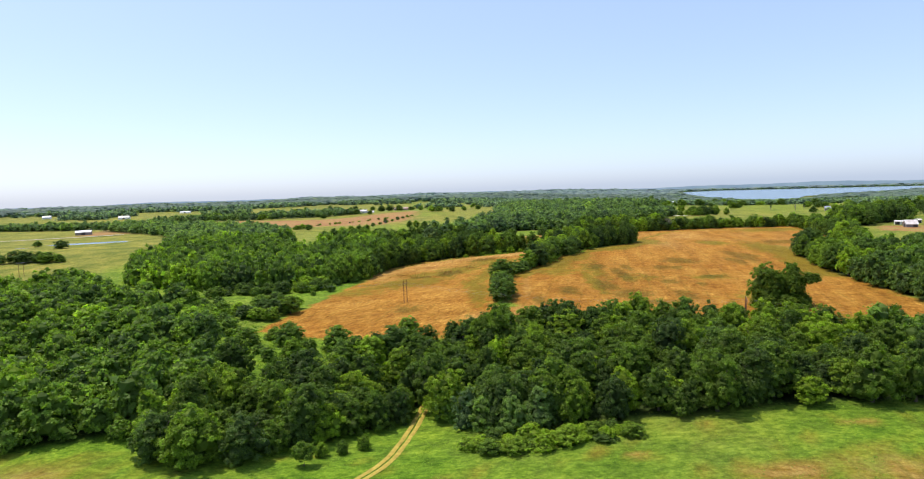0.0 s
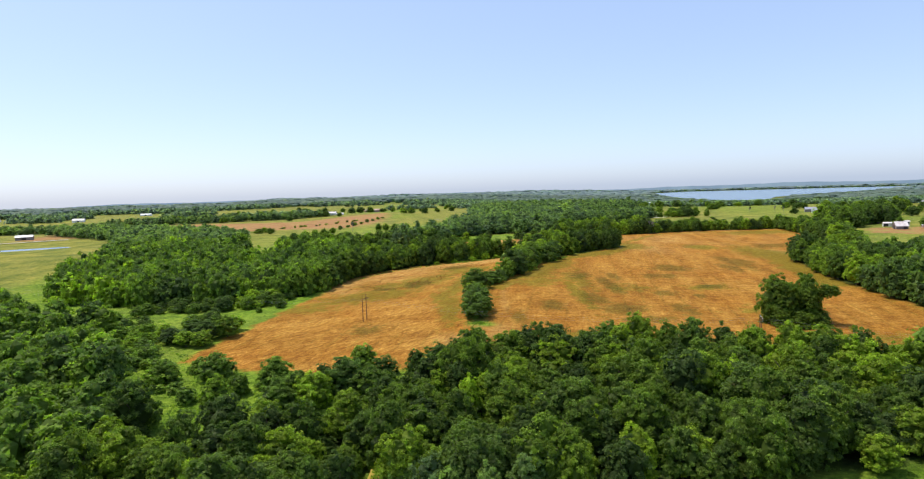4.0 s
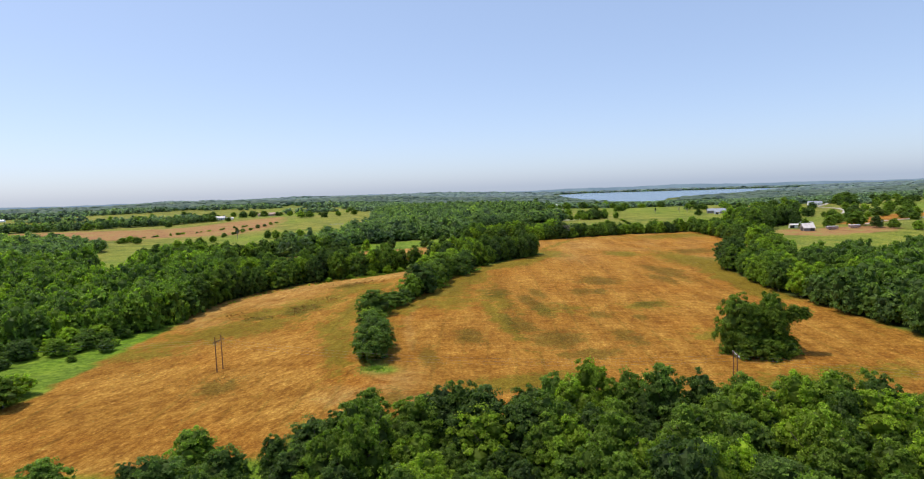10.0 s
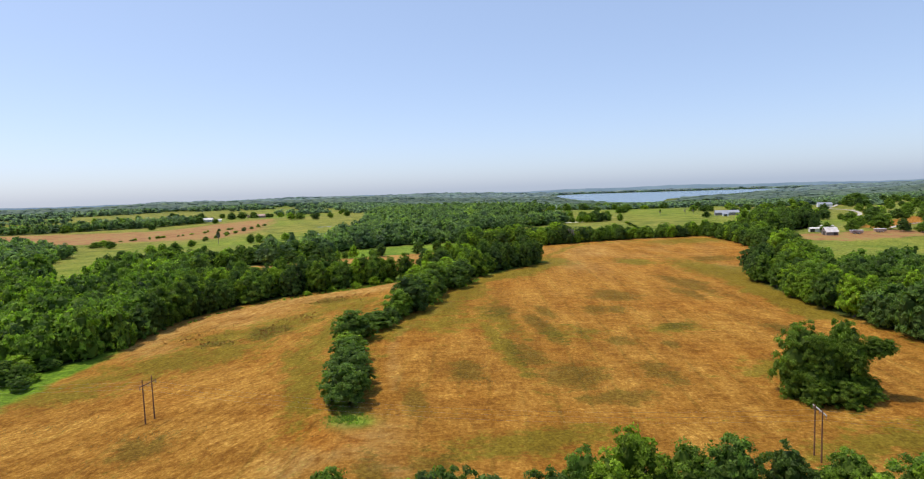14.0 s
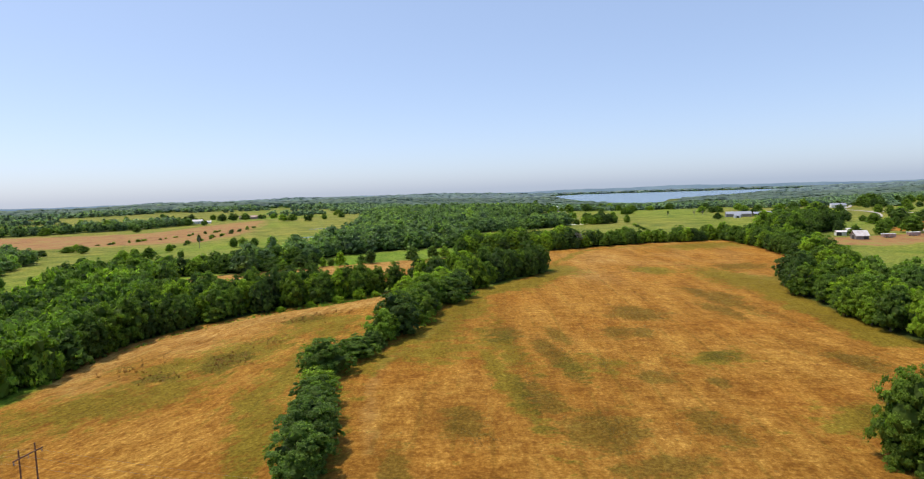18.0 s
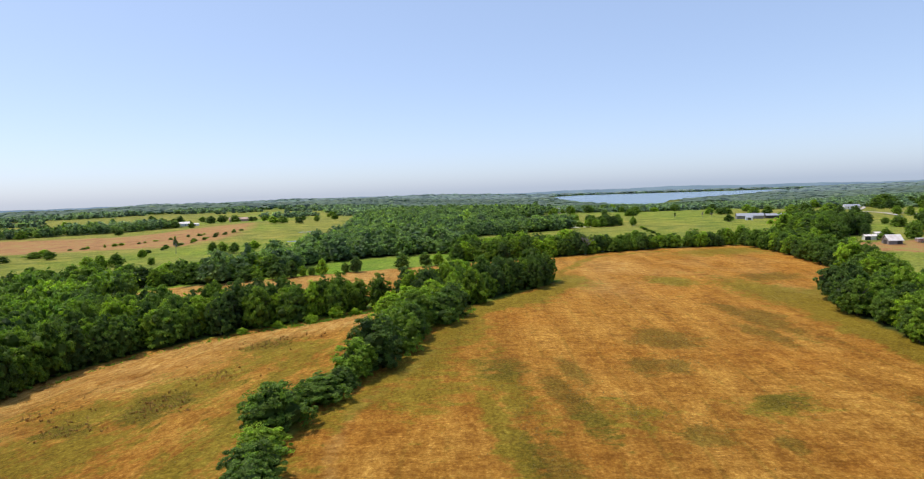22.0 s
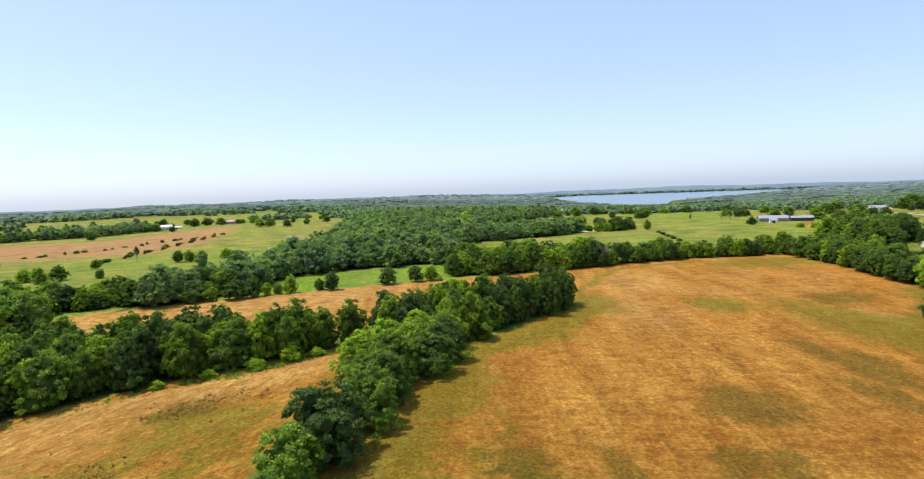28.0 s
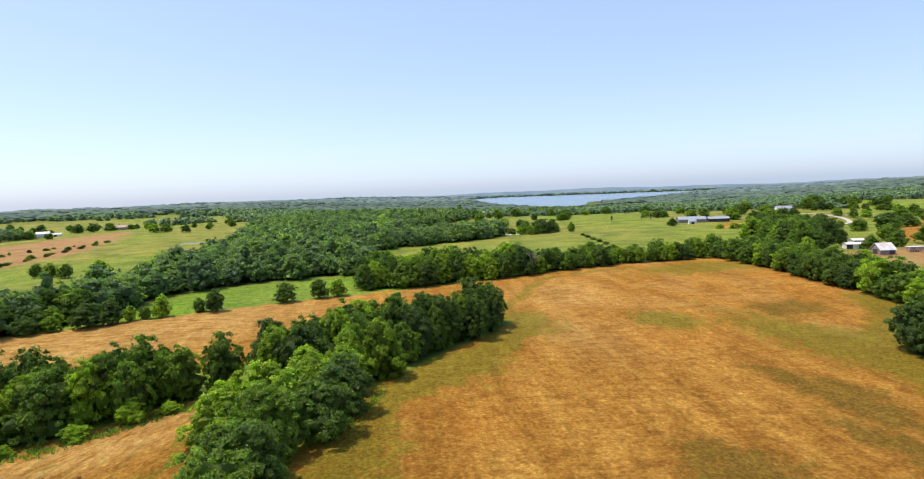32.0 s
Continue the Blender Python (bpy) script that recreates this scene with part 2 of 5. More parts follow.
def land_material():
    m, t, b = material("land")
    at = t.nodes.new("ShaderNodeAttribute")
    at.attribute_name = "cover"
    sep = t.nodes.new("ShaderNodeSeparateColor")
    t.links.new(at.outputs["Color"], sep.inputs[0])
    at2 = t.nodes.new("ShaderNodeAttribute")
    at2.attribute_name = "growth"
    sep2 = t.nodes.new("ShaderNodeSeparateColor")
    t.links.new(at2.outputs["Color"], sep2.inputs[0])
    fine = noise_node(t, 1.5, 8.0, 0.75)
    clod = noise_node(t, 0.22, 7.0, 0.68)
    mid = noise_node(t, 0.06, 6.0, 0.62)
    big = noise_node(t, 0.012, 4.0, 0.6)
    # mown stubble: straw grain, rows along the mowing, one way in the western field, the other in the eastern
    def grained(turn, along, across, detail, rough):
        mp = t.nodes.new("ShaderNodeMapping")
        mp.vector_type = "TEXTURE"
        mp.inputs["Rotation"].default_value = (0, 0, radians(turn))
        mp.inputs["Scale"].default_value = (along, across, 1.0)
        t.links.new(t.nodes.new("ShaderNodeNewGeometry").outputs["Position"], mp.inputs[0])
        n = node(t, "TexNoise", Scale=1.0, Detail=detail, Roughness=rough)
        t.links.new(mp.outputs[0], n.inputs["Vector"])
        return n.outputs["Fac"]

    side = at.outputs["Alpha"]
    rows = mix(t, side, grained(66, 1.5, 0.55, 7.0, 0.78), grained(-15, 1.5, 0.5, 7.0, 0.78))
    lay = mix(t, side, grained(54, 4.4, 2.2, 7.0, 0.76), grained(-14, 5.6, 2.4, 7.0, 0.74))
    drift = mix(t, side, grained(24, 36.0, 8.0, 6.0, 0.64), grained(76, 60.0, 7.0, 6.0, 0.62))
    straw = ramp(t, fine, (0.3, (0.186, 0.075, 0.010)), (0.45, (0.294, 0.134, 0.0175)), (0.54, (0.36, 0.173, 0.025)), (0.68, (0.525, 0.287, 0.056)))
    straw = mix(t, 1.0, straw, ramp(t, rows, (0.34, (0.8, 0.77, 0.72)), (0.5, (1.0, 1.0, 1.0)), (0.66, (1.18, 1.23, 1.3))), "MULTIPLY")
    straw = mix(t, 1.0, straw, ramp(t, lay, (0.36, (0.76, 0.71, 0.64)), (0.5, (1.04, 1.03, 1.02)), (0.64, (1.26, 1.34, 1.5))), "MULTIPLY")
    clumps = mix(t, side, ramp(t, grained(52, 3.2, 1.1, 6.0, 0.7), (0.4, (0.84, 0.8, 0.74)), (0.52, (1.05, 1.06, 1.08)), (0.62, (1.24, 1.31, 1.46))), ramp(t, grained(80, 2.6, 1.2, 6.0, 0.7), (0.4, (0.86, 0.83, 0.78)), (0.52, (1.0, 1.0, 1.0)), (0.62, (1.16, 1.2, 1.28))))
    straw = mix(t, 1.0, straw, clumps, "MULTIPLY")
    straw = mix(t, 1.0, straw, ramp(t, drift, (0.34, (0.78, 0.735, 0.65)), (0.5, (0.965, 0.945, 0.94)), (0.64, (1.18, 1.25, 1.45))), "MULTIPLY")
    # rusty where the soil shows through, pale where straw lies thick
    straw = mix(t, math_node(t, "MULTIPLY", sep2.outputs[2], ramp(t, clod, (0.4, (0.35, 0.35, 0.35)), (0.6, (0.85, 0.85, 0.85)))), straw, mix(t, 1.0, straw, (1.02, 0.8, 0.55), "MULTIPLY"))
    pale = math_node(t, "MULTIPLY", at2.outputs["Alpha"], ramp(t, lay, (0.4, (0.2, 0.2, 0.2)), (0.58, (1, 1, 1))))
    straw = mix(t, pale, straw, mix(t, 0.5, mix(t, 1.0, straw, (1.2, 1.45, 2.2), "MULTIPLY"), (0.44, 0.27, 0.095)))
    # wheel marks running up the field
    lines = node(t, "TexWave", Scale=0.045, Distortion=0.7, Detail=2.0)
    lines.inputs["Detail Scale"].default_value = 0.06
    mp = t.nodes.new("ShaderNodeMapping")
    mp.inputs["Rotation"].default_value = (0, 0, radians(14))
    t.links.new(t.nodes.new("ShaderNodeNewGeometry").outputs["Position"], mp.inputs[0])
    t.links.new(mp.outputs[0], lines.inputs["Vector"])
    broken = ramp(t, mid, (0.46, (0, 0, 0)), (0.58, (0.55, 0.55, 0.55)))
    straw = mix(t, math_node(t, "MULTIPLY", broken, ramp(t, lines.outputs["Fac"], (0.93, (0, 0, 0)), (0.99, (1, 1, 1)))), straw, mix(t, 1.0, straw, (0.66, 0.78, 0.7), "MULTIPLY"))
    # green regrowth and dark weeds, ragged along the rows
    ragged = math_node(t, "ADD", math_node(t, "MULTIPLY", rows, 1.3), math_node(t, "ADD", math_node(t, "MULTIPLY", lay, 1.9), math_node(t, "MULTIPLY", clod, 1.5)))
    ragged = math_node(t, "SUBTRACT", ragged, 2.35)
    regrowth = mix(t, 0.5, mix(t, 1.0, straw, (0.56, 0.84, 0.5), "MULTIPLY"), ramp(t, fine, (0.36, (0.08, 0.07, 0.006)), (0.5, (0.17, 0.135, 0.01)), (0.64, (0.3, 0.22, 0.02))))
    patch = ramp(t, math_node(t, "ADD", ragged, sep2.outputs[0]), (0.31, (0, 0, 0)), (0.63, (0.9, 0.9, 0.9)))
    straw = mix(t, patch, straw, regrowth)
    weedy = mix(t, 0.4, mix(t, 1.0, straw, (0.5, 0.58, 0.5), "MULTIPLY"), ramp(t, fine, (0.36, (0.06, 0.045, 0.005)), (0.5, (0.145, 0.1, 0.009)), (0.64, (0.28, 0.175, 0.018))))
    dark = ramp(t, math_node(t, "ADD", ragged, sep2.outputs[1]), (0.42, (0, 0, 0)), (0.7, (0.9, 0.9, 0.9)))
    straw = mix(t, dark, straw, weedy)
    # pasture
    grass = ramp(t, math_node(t, "ADD", math_node(t, "MULTIPLY", fine, 0.5), math_node(t, "MULTIPLY", clod, 0.5)), (0.4, (0.056, 0.13, 0.007)), (0.5, (0.118, 0.238, 0.011)), (0.6, (0.215, 0.335, 0.02)))
    dry = ramp(t, mid, (0.34, (0.13, 0.15, 0.02)), (0.5, (0.195, 0.2, 0.03)), (0.66, (0.27, 0.24, 0.045)))
    pasture = mix(t, sep2.outputs[2], grass, dry)
    pasture = mix(t, ramp(t, big, (0.45, (0, 0, 0)), (0.65, (0.4, 0.4, 0.4))), pasture, (0.2, 0.2, 0.045))
    sward = noise_node(t, 0.03, 6.0, 0.68)
    tussock = noise_node(t, 0.5, 5.0, 0.66, (1.0, 1.8, 1.0, radians(15)))
    pasture = mix(t, 1.0, pasture, ramp(t, tussock, (0.36, (0.62, 0.7, 0.6)), (0.5, (1, 1, 1)), (0.62, (1.35, 1.28, 1.5))), "MULTIPLY")
    pasture = mix(t, 1.0, pasture, ramp(t, sward, (0.36, (0.75, 0.82, 0.75)), (0.52, (1, 1, 1)), (0.66, (1.12, 1.05, 1.0))), "MULTIPLY")
    soil = ramp(t, math_node(t, "ADD", math_node(t, "MULTIPLY", mid, 0.5), math_node(t, "MULTIPLY", clod, 0.5)), (0.38, (0.22, 0.11, 0.045)), (0.5, (0.34, 0.175, 0.07)), (0.6, (0.27, 0.23, 0.06)))
    # floor is a very dark green, laid wherever wood_cover is set
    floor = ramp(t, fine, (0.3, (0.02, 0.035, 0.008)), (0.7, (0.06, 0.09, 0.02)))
    col = mix(t, sep.outputs[0], pasture, straw)
    col = mix(t, sep.outputs[1], col, soil)
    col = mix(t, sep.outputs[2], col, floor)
    t.links.new(col, b.inputs["Base Color"])
    b.inputs["Roughness"].default_value = 0.95
    b.inputs["Specular IOR Level"].default_value = 0.1
    bumped(t, b, fine, 1.0, 0.5)
    return m


def leaf_material(name, per_tree, blue=0.0, lift=1.0):
    m, t, b = material(name)
    if per_tree:
        n = t.nodes.new("ShaderNodeObjectInfo")
        tint = n.outputs["Random"]
    else:
        n = t.nodes.new("ShaderNodeAttribute")
        n.attribute_name = "tint"
        tint = n.outputs["Fac"]
    g = t.nodes.new("ShaderNodeNewGeometry")
    # blue greys and cools the leaves: willow colour nearby, painted haze far off
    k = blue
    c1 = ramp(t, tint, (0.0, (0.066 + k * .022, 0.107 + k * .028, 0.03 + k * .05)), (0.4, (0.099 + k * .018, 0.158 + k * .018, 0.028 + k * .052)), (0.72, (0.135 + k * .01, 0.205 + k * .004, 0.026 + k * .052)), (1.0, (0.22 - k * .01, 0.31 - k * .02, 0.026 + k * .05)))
    col = mix(t, 1.0, c1, ramp(t, g.outputs["Random Per Island"], (0.0, (0.66 * lift, 0.68 * lift, 0.7 * lift)), (1.0, (1.35 * lift, 1.3 * lift, 1.1 * lift))), "MULTIPLY")
    # tone varies at random by tuft; on inner hulls it paints shade
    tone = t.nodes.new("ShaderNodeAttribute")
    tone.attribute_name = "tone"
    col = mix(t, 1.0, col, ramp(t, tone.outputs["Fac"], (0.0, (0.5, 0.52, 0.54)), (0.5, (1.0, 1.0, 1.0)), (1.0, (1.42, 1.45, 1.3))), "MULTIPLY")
    t.links.new(col, b.inputs["Base Color"])
    b.inputs["Roughness"].default_value = 0.6
    b.inputs["Specular IOR Level"].default_value = 0.15
    tr = t.nodes.new("ShaderNodeBsdfTranslucent")
    t.links.new(mix(t, 1.0, col, (1.1, 1.3, 0.5), "MULTIPLY"), tr.inputs[0])
    mx = node(t, "MixShader", Fac=0.48)
    t.links.new(b.outputs[0], mx.inputs[1])
    t.links.new(tr.outputs[0], mx.inputs[2])
    t.links.new(mx.outputs[0], t.nodes["Material Output"].inputs[0])
    return m


def plain(name, dark, light, scale, rough=0.8, metal=0.0, relief=0.02):
    m, t, b = material(name)
    f = noise_node(t, scale, 5.0, 0.6)
    t.links.new(ramp(t, f, (0.3, dark), (0.7, light)), b.inputs["Base Color"])
    b.inputs["Roughness"].default_value, b.inputs["Metallic"].default_value = rough, metal
    bumped(t, b, f, 0.5, relief)
    return m


LAND = land_material()
LEAF = leaf_material("leaves", True, 0.0, 1.36)
# LEAF_BRIGHT, LEAF_DARK, LEAF_STUFF scale the same leaf colours lighter or darker
LEAF_BRIGHT = leaf_material("leaves_lighter", True, 0.0, 1.5)
LEAF_WILLOW = leaf_material("leaves_of_willows", True, 0.4, 1.6)
LEAF_DARK = leaf_material("leaves_darker", True, 0.0, 1.14)
LEAF_STUFF = leaf_material("leaves_of_woodland", False, 0.0, 1.62)
# distance haze is put into these leaf colours, bluer the farther the wood
LEAF_MID = leaf_material("hazed_valley_leaves", False, 0.75, 1.55)
LEAF_FAR = leaf_material("hazed_far_leaves", False, 1.9, 1.55)
LEAF_HORIZON = leaf_material("hazed_horizon_leaves", False, 2.8, 1.15)
LEAF_LAST = leaf_material("hazed_skyline_leaves", False, 4.2, 1.35)
BARK = plain("bark", (0.06, 0.045, 0.03), (0.16, 0.12, 0.08), 3.0, 0.95, 0, 0.05)


def water_material():
    m, t, b = material("water")
    b.inputs["Base Color"].default_value = (0.12, 0.18, 0.22, 1)
    b.inputs["Roughness"].default_value = 0.25
    bumped(t, b, noise_node(t, 0.12, 4.0, 0.6), 0.6, 0.6)
    return m


WATER = water_material()
ALGAE = plain("algae", (0.42, 0.45, 0.2), (0.62, 0.6, 0.34), 0.3, 0.7, 0, 0.02)
DIRT = plain("dirt", (0.25, 0.19, 0.022), (0.44, 0.34, 0.05), 0.9, 0.95, 0, 0.08)
GRAVEL = plain("gravel", (0.36, 0.32, 0.26), (0.5, 0.46, 0.39), 0.4, 0.95, 0, 0.05)
POLE_WOOD = plain("pole_wood", (0.11, 0.05, 0.028), (0.24, 0.12, 0.065), 2.0, 0.9, 0, 0.01)
ARM_WOOD = plain("arm_wood", (0.3, 0.27, 0.24), (0.46, 0.43, 0.4), 3.0, 0.85, 0, 0.01)
GLASS_CAP = plain("insulator_glaze", (0.16, 0.09, 0.06), (0.24, 0.14, 0.1), 5.0, 0.3, 0, 0.0)
TIN = plain("tin_roof", (0.5, 0.42, 0.38), (0.76, 0.73, 0.7), 0.35, 0.6, 0.0, 0.02)
WHITE_PAINT = plain("white_paint", (0.66, 0.66, 0.64), (0.82, 0.82, 0.8), 0.5, 0.6, 0, 0.005)
GREY_BOARDS = plain("grey_boards", (0.15, 0.13, 0.12), (0.32, 0.29, 0.27), 1.5, 0.9, 0, 0.02)
SHINGLE = plain("grey_shingles", (0.2, 0.21, 0.24), (0.36, 0.38, 0.42), 1.2, 0.85, 0, 0.02)
# near-black for boards, panes and tyres; also paints the shade of open bays
DARK_OPENING = plain("dark_boards_and_bays", (0.03, 0.03, 0.03), (0.07, 0.06, 0.05), 1.0, 0.8, 0, 0.0)
RUST = plain("rusty_tin", (0.24, 0.12, 0.08), (0.5, 0.36, 0.32), 0.5, 0.6, 0.2, 0.02)
DEAD_WOOD = plain("dead_wood", (0.2, 0.17, 0.15), (0.36, 0.32, 0.29), 1.5, 0.9, 0, 0.02)


# ---- mesh helpers ----
def raw_mesh(name, verts, faces, mat, smooth_faces=False):
    """A mesh from arrays; faces is one (n, k) array or a list of such."""
    me = bpy.data.meshes.new(name)
    groups = faces if isinstance(faces, list) else [faces]
    groups = [np.asarray(f, np.int32) for f in groups if len(f)]
    me.vertices.add(len(verts))
    me.vertices.foreach_set("co", np.asarray(verts, np.float32).ravel())
    loops = np.concatenate([f.ravel() for f in groups])
    sizes = np.concatenate([np.full(len(f), f.shape[1], np.int32) for f in groups])
    me.loops.add(len(loops))
    me.loops.foreach_set("vertex_index", loops)
    me.polygons.add(len(sizes))
    me.polygons.foreach_set("loop_start", np.concatenate([[0], np.cumsum(sizes)[:-1]]).astype(np.int32))
    if smooth_faces:
        me.polygons.foreach_set("use_smooth", np.ones(len(sizes), bool))
    else:
        me.polygons.foreach_set("use_smooth", np.zeros(len(sizes), bool))
    me.update(calc_edges=True)
    me.materials.append(mat)
    return me


def part(name, bm, mat, parent, label=""):
    me = bpy.data.meshes.new(name)
    bm.to_mesh(me)
    bm.free()
    me.materials.append(mat)
    ob = new(name, me)
    ob.parent = parent
    if label:
        tagged(ob, label)
    return ob


def thing(name, m, label, category, group="", kind=""):
    ob = new(name)
    ob.matrix_world = m
    return tagged(ob, label, category, group, kind)


def z_at(x, y):
    return float(height(np.array([float(x)]), np.array([float(y)]))[0])


# ---- ground ----
xs = spaced(-6500, -130, 290, 6500, 1.7, 1.045)
ys = spaced(-600, 80, 480, 6500, 1.7, 1.045)
gx, gy = np.meshgrid(xs, ys)
gz = height(gx, gy)
near = smooth(700, 300, np.hypot(gx - 30, gy - 200))
gz = gz + 0.12 * waves(gx, gy, 9, 21) * near
nx, ny = len(xs), len(ys)
ids = np.arange(nx * ny).reshape(ny, nx)
quads = np.stack([ids[:-1, :-1], ids[:-1, 1:], ids[1:, 1:], ids[1:, :-1]], -1).reshape(-1, 4)
ground_mesh = raw_mesh("ground", np.stack([gx, gy, gz], -1).reshape(-1, 3), quads, LAND, True)
px, py = gx.ravel(), gy.ravel()
ragged = 1.2 * waves(px, py, 11, 5)
straw_cover = np.maximum(smooth(-1.0, 1.0, depth_in(FIELD_WEST, px, py) + ragged + 2 + 5 * smooth(290, 310, py)), smooth(-1.0, 1.0, depth_in(FIELD_EAST, px, py) + ragged + 4 + 3 * smooth(140, 170, px)))
straw_cover = np.maximum(straw_cover, np.maximum(smooth(-3, 2, depth_in(HAY_STRIP, px, py)), smooth(-3, 2, depth_in(FARM_STRAW, px, py))))
straw_cover = np.maximum(straw_cover, smooth(0.35, 0.5, bump(px, py, 10, 202, 14, 10) + 0.06 * ragged))
mud = smooth(-1.0, 1.0, depth_in([(3, 216), (9, 225), (13, 221), (20, 218), (18, 209), (10, 211)], px, py) + 0.6 * ragged)
soil_cover = np.maximum(smooth(-12, 8, depth_in(PLOUGHED, px, py) + 5 * ragged), smooth(-3, 2, depth_in(YARD, px, py) + 2 * ragged))
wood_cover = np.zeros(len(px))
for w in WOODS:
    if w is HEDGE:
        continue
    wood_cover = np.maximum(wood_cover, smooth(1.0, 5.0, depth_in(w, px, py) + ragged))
regrow = np.zeros(len(px))
GREEN_EAST = ((58, 262, 2, 24, .7), (112, 260, 6, 4, .7), (64, 283, 4, 18, .6), (47, 285, 9, 9, .6), (67, 338, 5, 16, .7), (118, 224, 9, 5, .75), (79, 263, 8, 6, .5), (184, 338, 9, 30, .8), (163, 379, 6, 8, .9), (89, 366, 12, 9, .8), (236, 446, 24, 12, .7), (126, 396, 7, 14, .6), (49, 303, 7, 12, .65), (41, 285, 6, 8, .6), (62, 324, 6, 10, .65), (48, 204, 12, 4, .7), (116, 188, 22, 5, .6))
GREEN_WEST = ((-15, 296, 14, 9, .6), (-31, 273, 13, 9, .65), (-48, 255, 10, 6, .55), (5, 251, 3, 24, .65), (14, 327, 9, 9, .6), (-3, 304, 11, 10, .6), (-17, 279, 9, 8, .65), (4, 265, 4, 13, .6), (-34, 274, 9, 8, .55))
for cx, cy, rx, ry, s in GREEN_EAST + GREEN_WEST:
    regrow = np.maximum(regrow, 1.25 * s * bump(px, py, cx, cy, rx * 1.55, ry * 1.5))
for line, wide, s in (([(57, 238), (61, 262), (67, 290), (72, 318)], 1.4, .6), ([(240, 372), (224, 350), (196, 340), (186, 330), (172, 296), (165, 262)], 13, .95), ([(74, 352), (92, 362), (121, 387), (126, 398)], 9, .95), ([(28, 276), (38, 290), (50, 306), (64, 332), (74, 352)], 7, .7), ([(6, 232), (7, 262), (14, 300), (26, 330)], 6, .7), ([(-50, 258), (-30, 280), (-5, 303), (18, 330)], 9, .62), ([(120, 404), (165, 457), (212, 464)], 4, .6)):
    regrow = np.maximum(regrow, s * smooth(wide, 0.3 * wide, off_line(line, px, py) + 1.2 * ragged))
for edge in (HEDGE, EAST_WOOD):
    regrow = np.maximum(regrow, 0.4 * smooth(-3, -0.5, depth_in(edge, px, py) + ragged))
weeds = 0.55 * smooth(0.5, 1.1, waves(px, py, 9, 61)) * smooth(-20, 6, depth_in([(-48, 290), (-35, 325), (-10, 338), (30, 346), (20, 312), (6, 285)], px, py))
WEEDS_NEAR = ((68, 232, 8, 8), (44, 243, 4, 8), (62, 249, 4, 11), (74, 272, 3, 18), (88, 228, 4, 8), (90, 253, 4, 4), (102, 247, 3, 3), (29, 200, 4, 7), (30, 228, 3, 9), (-22, 220, 5, 6), (72, 218, 8, 4), (81, 287, 3, 10), (67, 294, 5, 9), (19, 202, 3, 6))
WEEDS_FAR = ((99, 286, 6, 6), (114, 303, 9, 8), (141, 250, 5, 8), (152, 316, 5, 24), (142, 302, 4, 12), (206, 375, 14, 9), (104, 284, 4, 5), (113, 261, 5, 4), (157, 321, 5, 10), (115, 310, 5, 6), (-8, 295, 6, 6), (10, 335, 6, 5), (-22, 290, 5, 4), (-6, 299, 6, 6))
for cx, cy, rx, ry in WEEDS_NEAR + WEEDS_FAR:
    weeds = np.maximum(weeds, 0.95 * bump(px, py, cx, cy, rx * 1.25, ry * 1.25))
straw_heaps = np.zeros(len(px))
for cx, cy, rx, ry in ((154, 416, 14, 12), (132, 381, 9, 20), (196, 350, 5, 9), (159, 430, 14, 12), (-17, 329, 18, 9), (-20, 318, 12, 8), (-39, 289, 7, 7), (20, 215, 5, 7), (6, 208, 4, 4)):
    straw_heaps = np.maximum(straw_heaps, 0.8 * bump(px, py, cx, cy, rx * 1.2, ry * 1.2))
dryness = 0.55 + 0.4 * waves(px, py, 420, 9) + 0.35 * smooth(450, 700, py)
dryness = np.clip(dryness * smooth(80, 130, py), 0, 1)
dryness = dryness * (1 - smooth(-5, 5, depth_in(GREEN_STRIP, px, py))) * (1 - 0.75 * smooth(20, -10, px) * smooth(300, 270, py))
rust = np.clip(0.85 * mud + 0.5 * smooth(-0.1, 1.1, waves(px, py, 55, 71)) * smooth(400, 365, py), 0, 1)
dryness = dryness * (1 - straw_cover) + rust * straw_cover
dryness = np.maximum(dryness, 0.75 * bump(px, py, -120, 560, 170, 110))
dryness = np.maximum(dryness, smooth(-190, -240, px) * smooth(300, 340, py))
dryness = np.maximum(dryness, 0.9 * bump(px, py, 390, 430, 210, 150))
bald = np.maximum.reduce([bump(px, py, cx, cy, rx, ry) for cx, cy, rx, ry in ((52, 91, 8, 3.5), (69, 89, 11, 6), (74, 107, 4, 2), (30, 100, 3, 1.5))])
straw_heaps = np.maximum(straw_heaps, 1.2 * bald)
straw_cover = np.maximum(straw_cover, np.clip(bald - 0.1 + 0.22 * ragged, 0, 0.8) * (py < 112))
wan = 0.5 * bump(px, py, -80, 103, 14, 7)
straw_cover = np.maximum(straw_cover, np.clip(wan + 0.15 * ragged * (wan > 0.1), 0, 0.6) * (py < 112))
straw_heaps = np.maximum(straw_heaps, 2.0 * wan)
for line, wide, s in (([(26, 236), (28, 262), (33, 281), (45, 297), (58, 318)], 1.7, .55), ([(-45, 300), (-36, 324), (-10, 340), (20, 347), (42, 358)], 11, .9), ([(4, 203), (9, 209), (16, 209), (24, 200)], 2.2, .8)):
    straw_heaps = np.maximum(straw_heaps, s * smooth(wide, 0.3 * wide, off_line(line, px, py) + 0.8 * ragged))
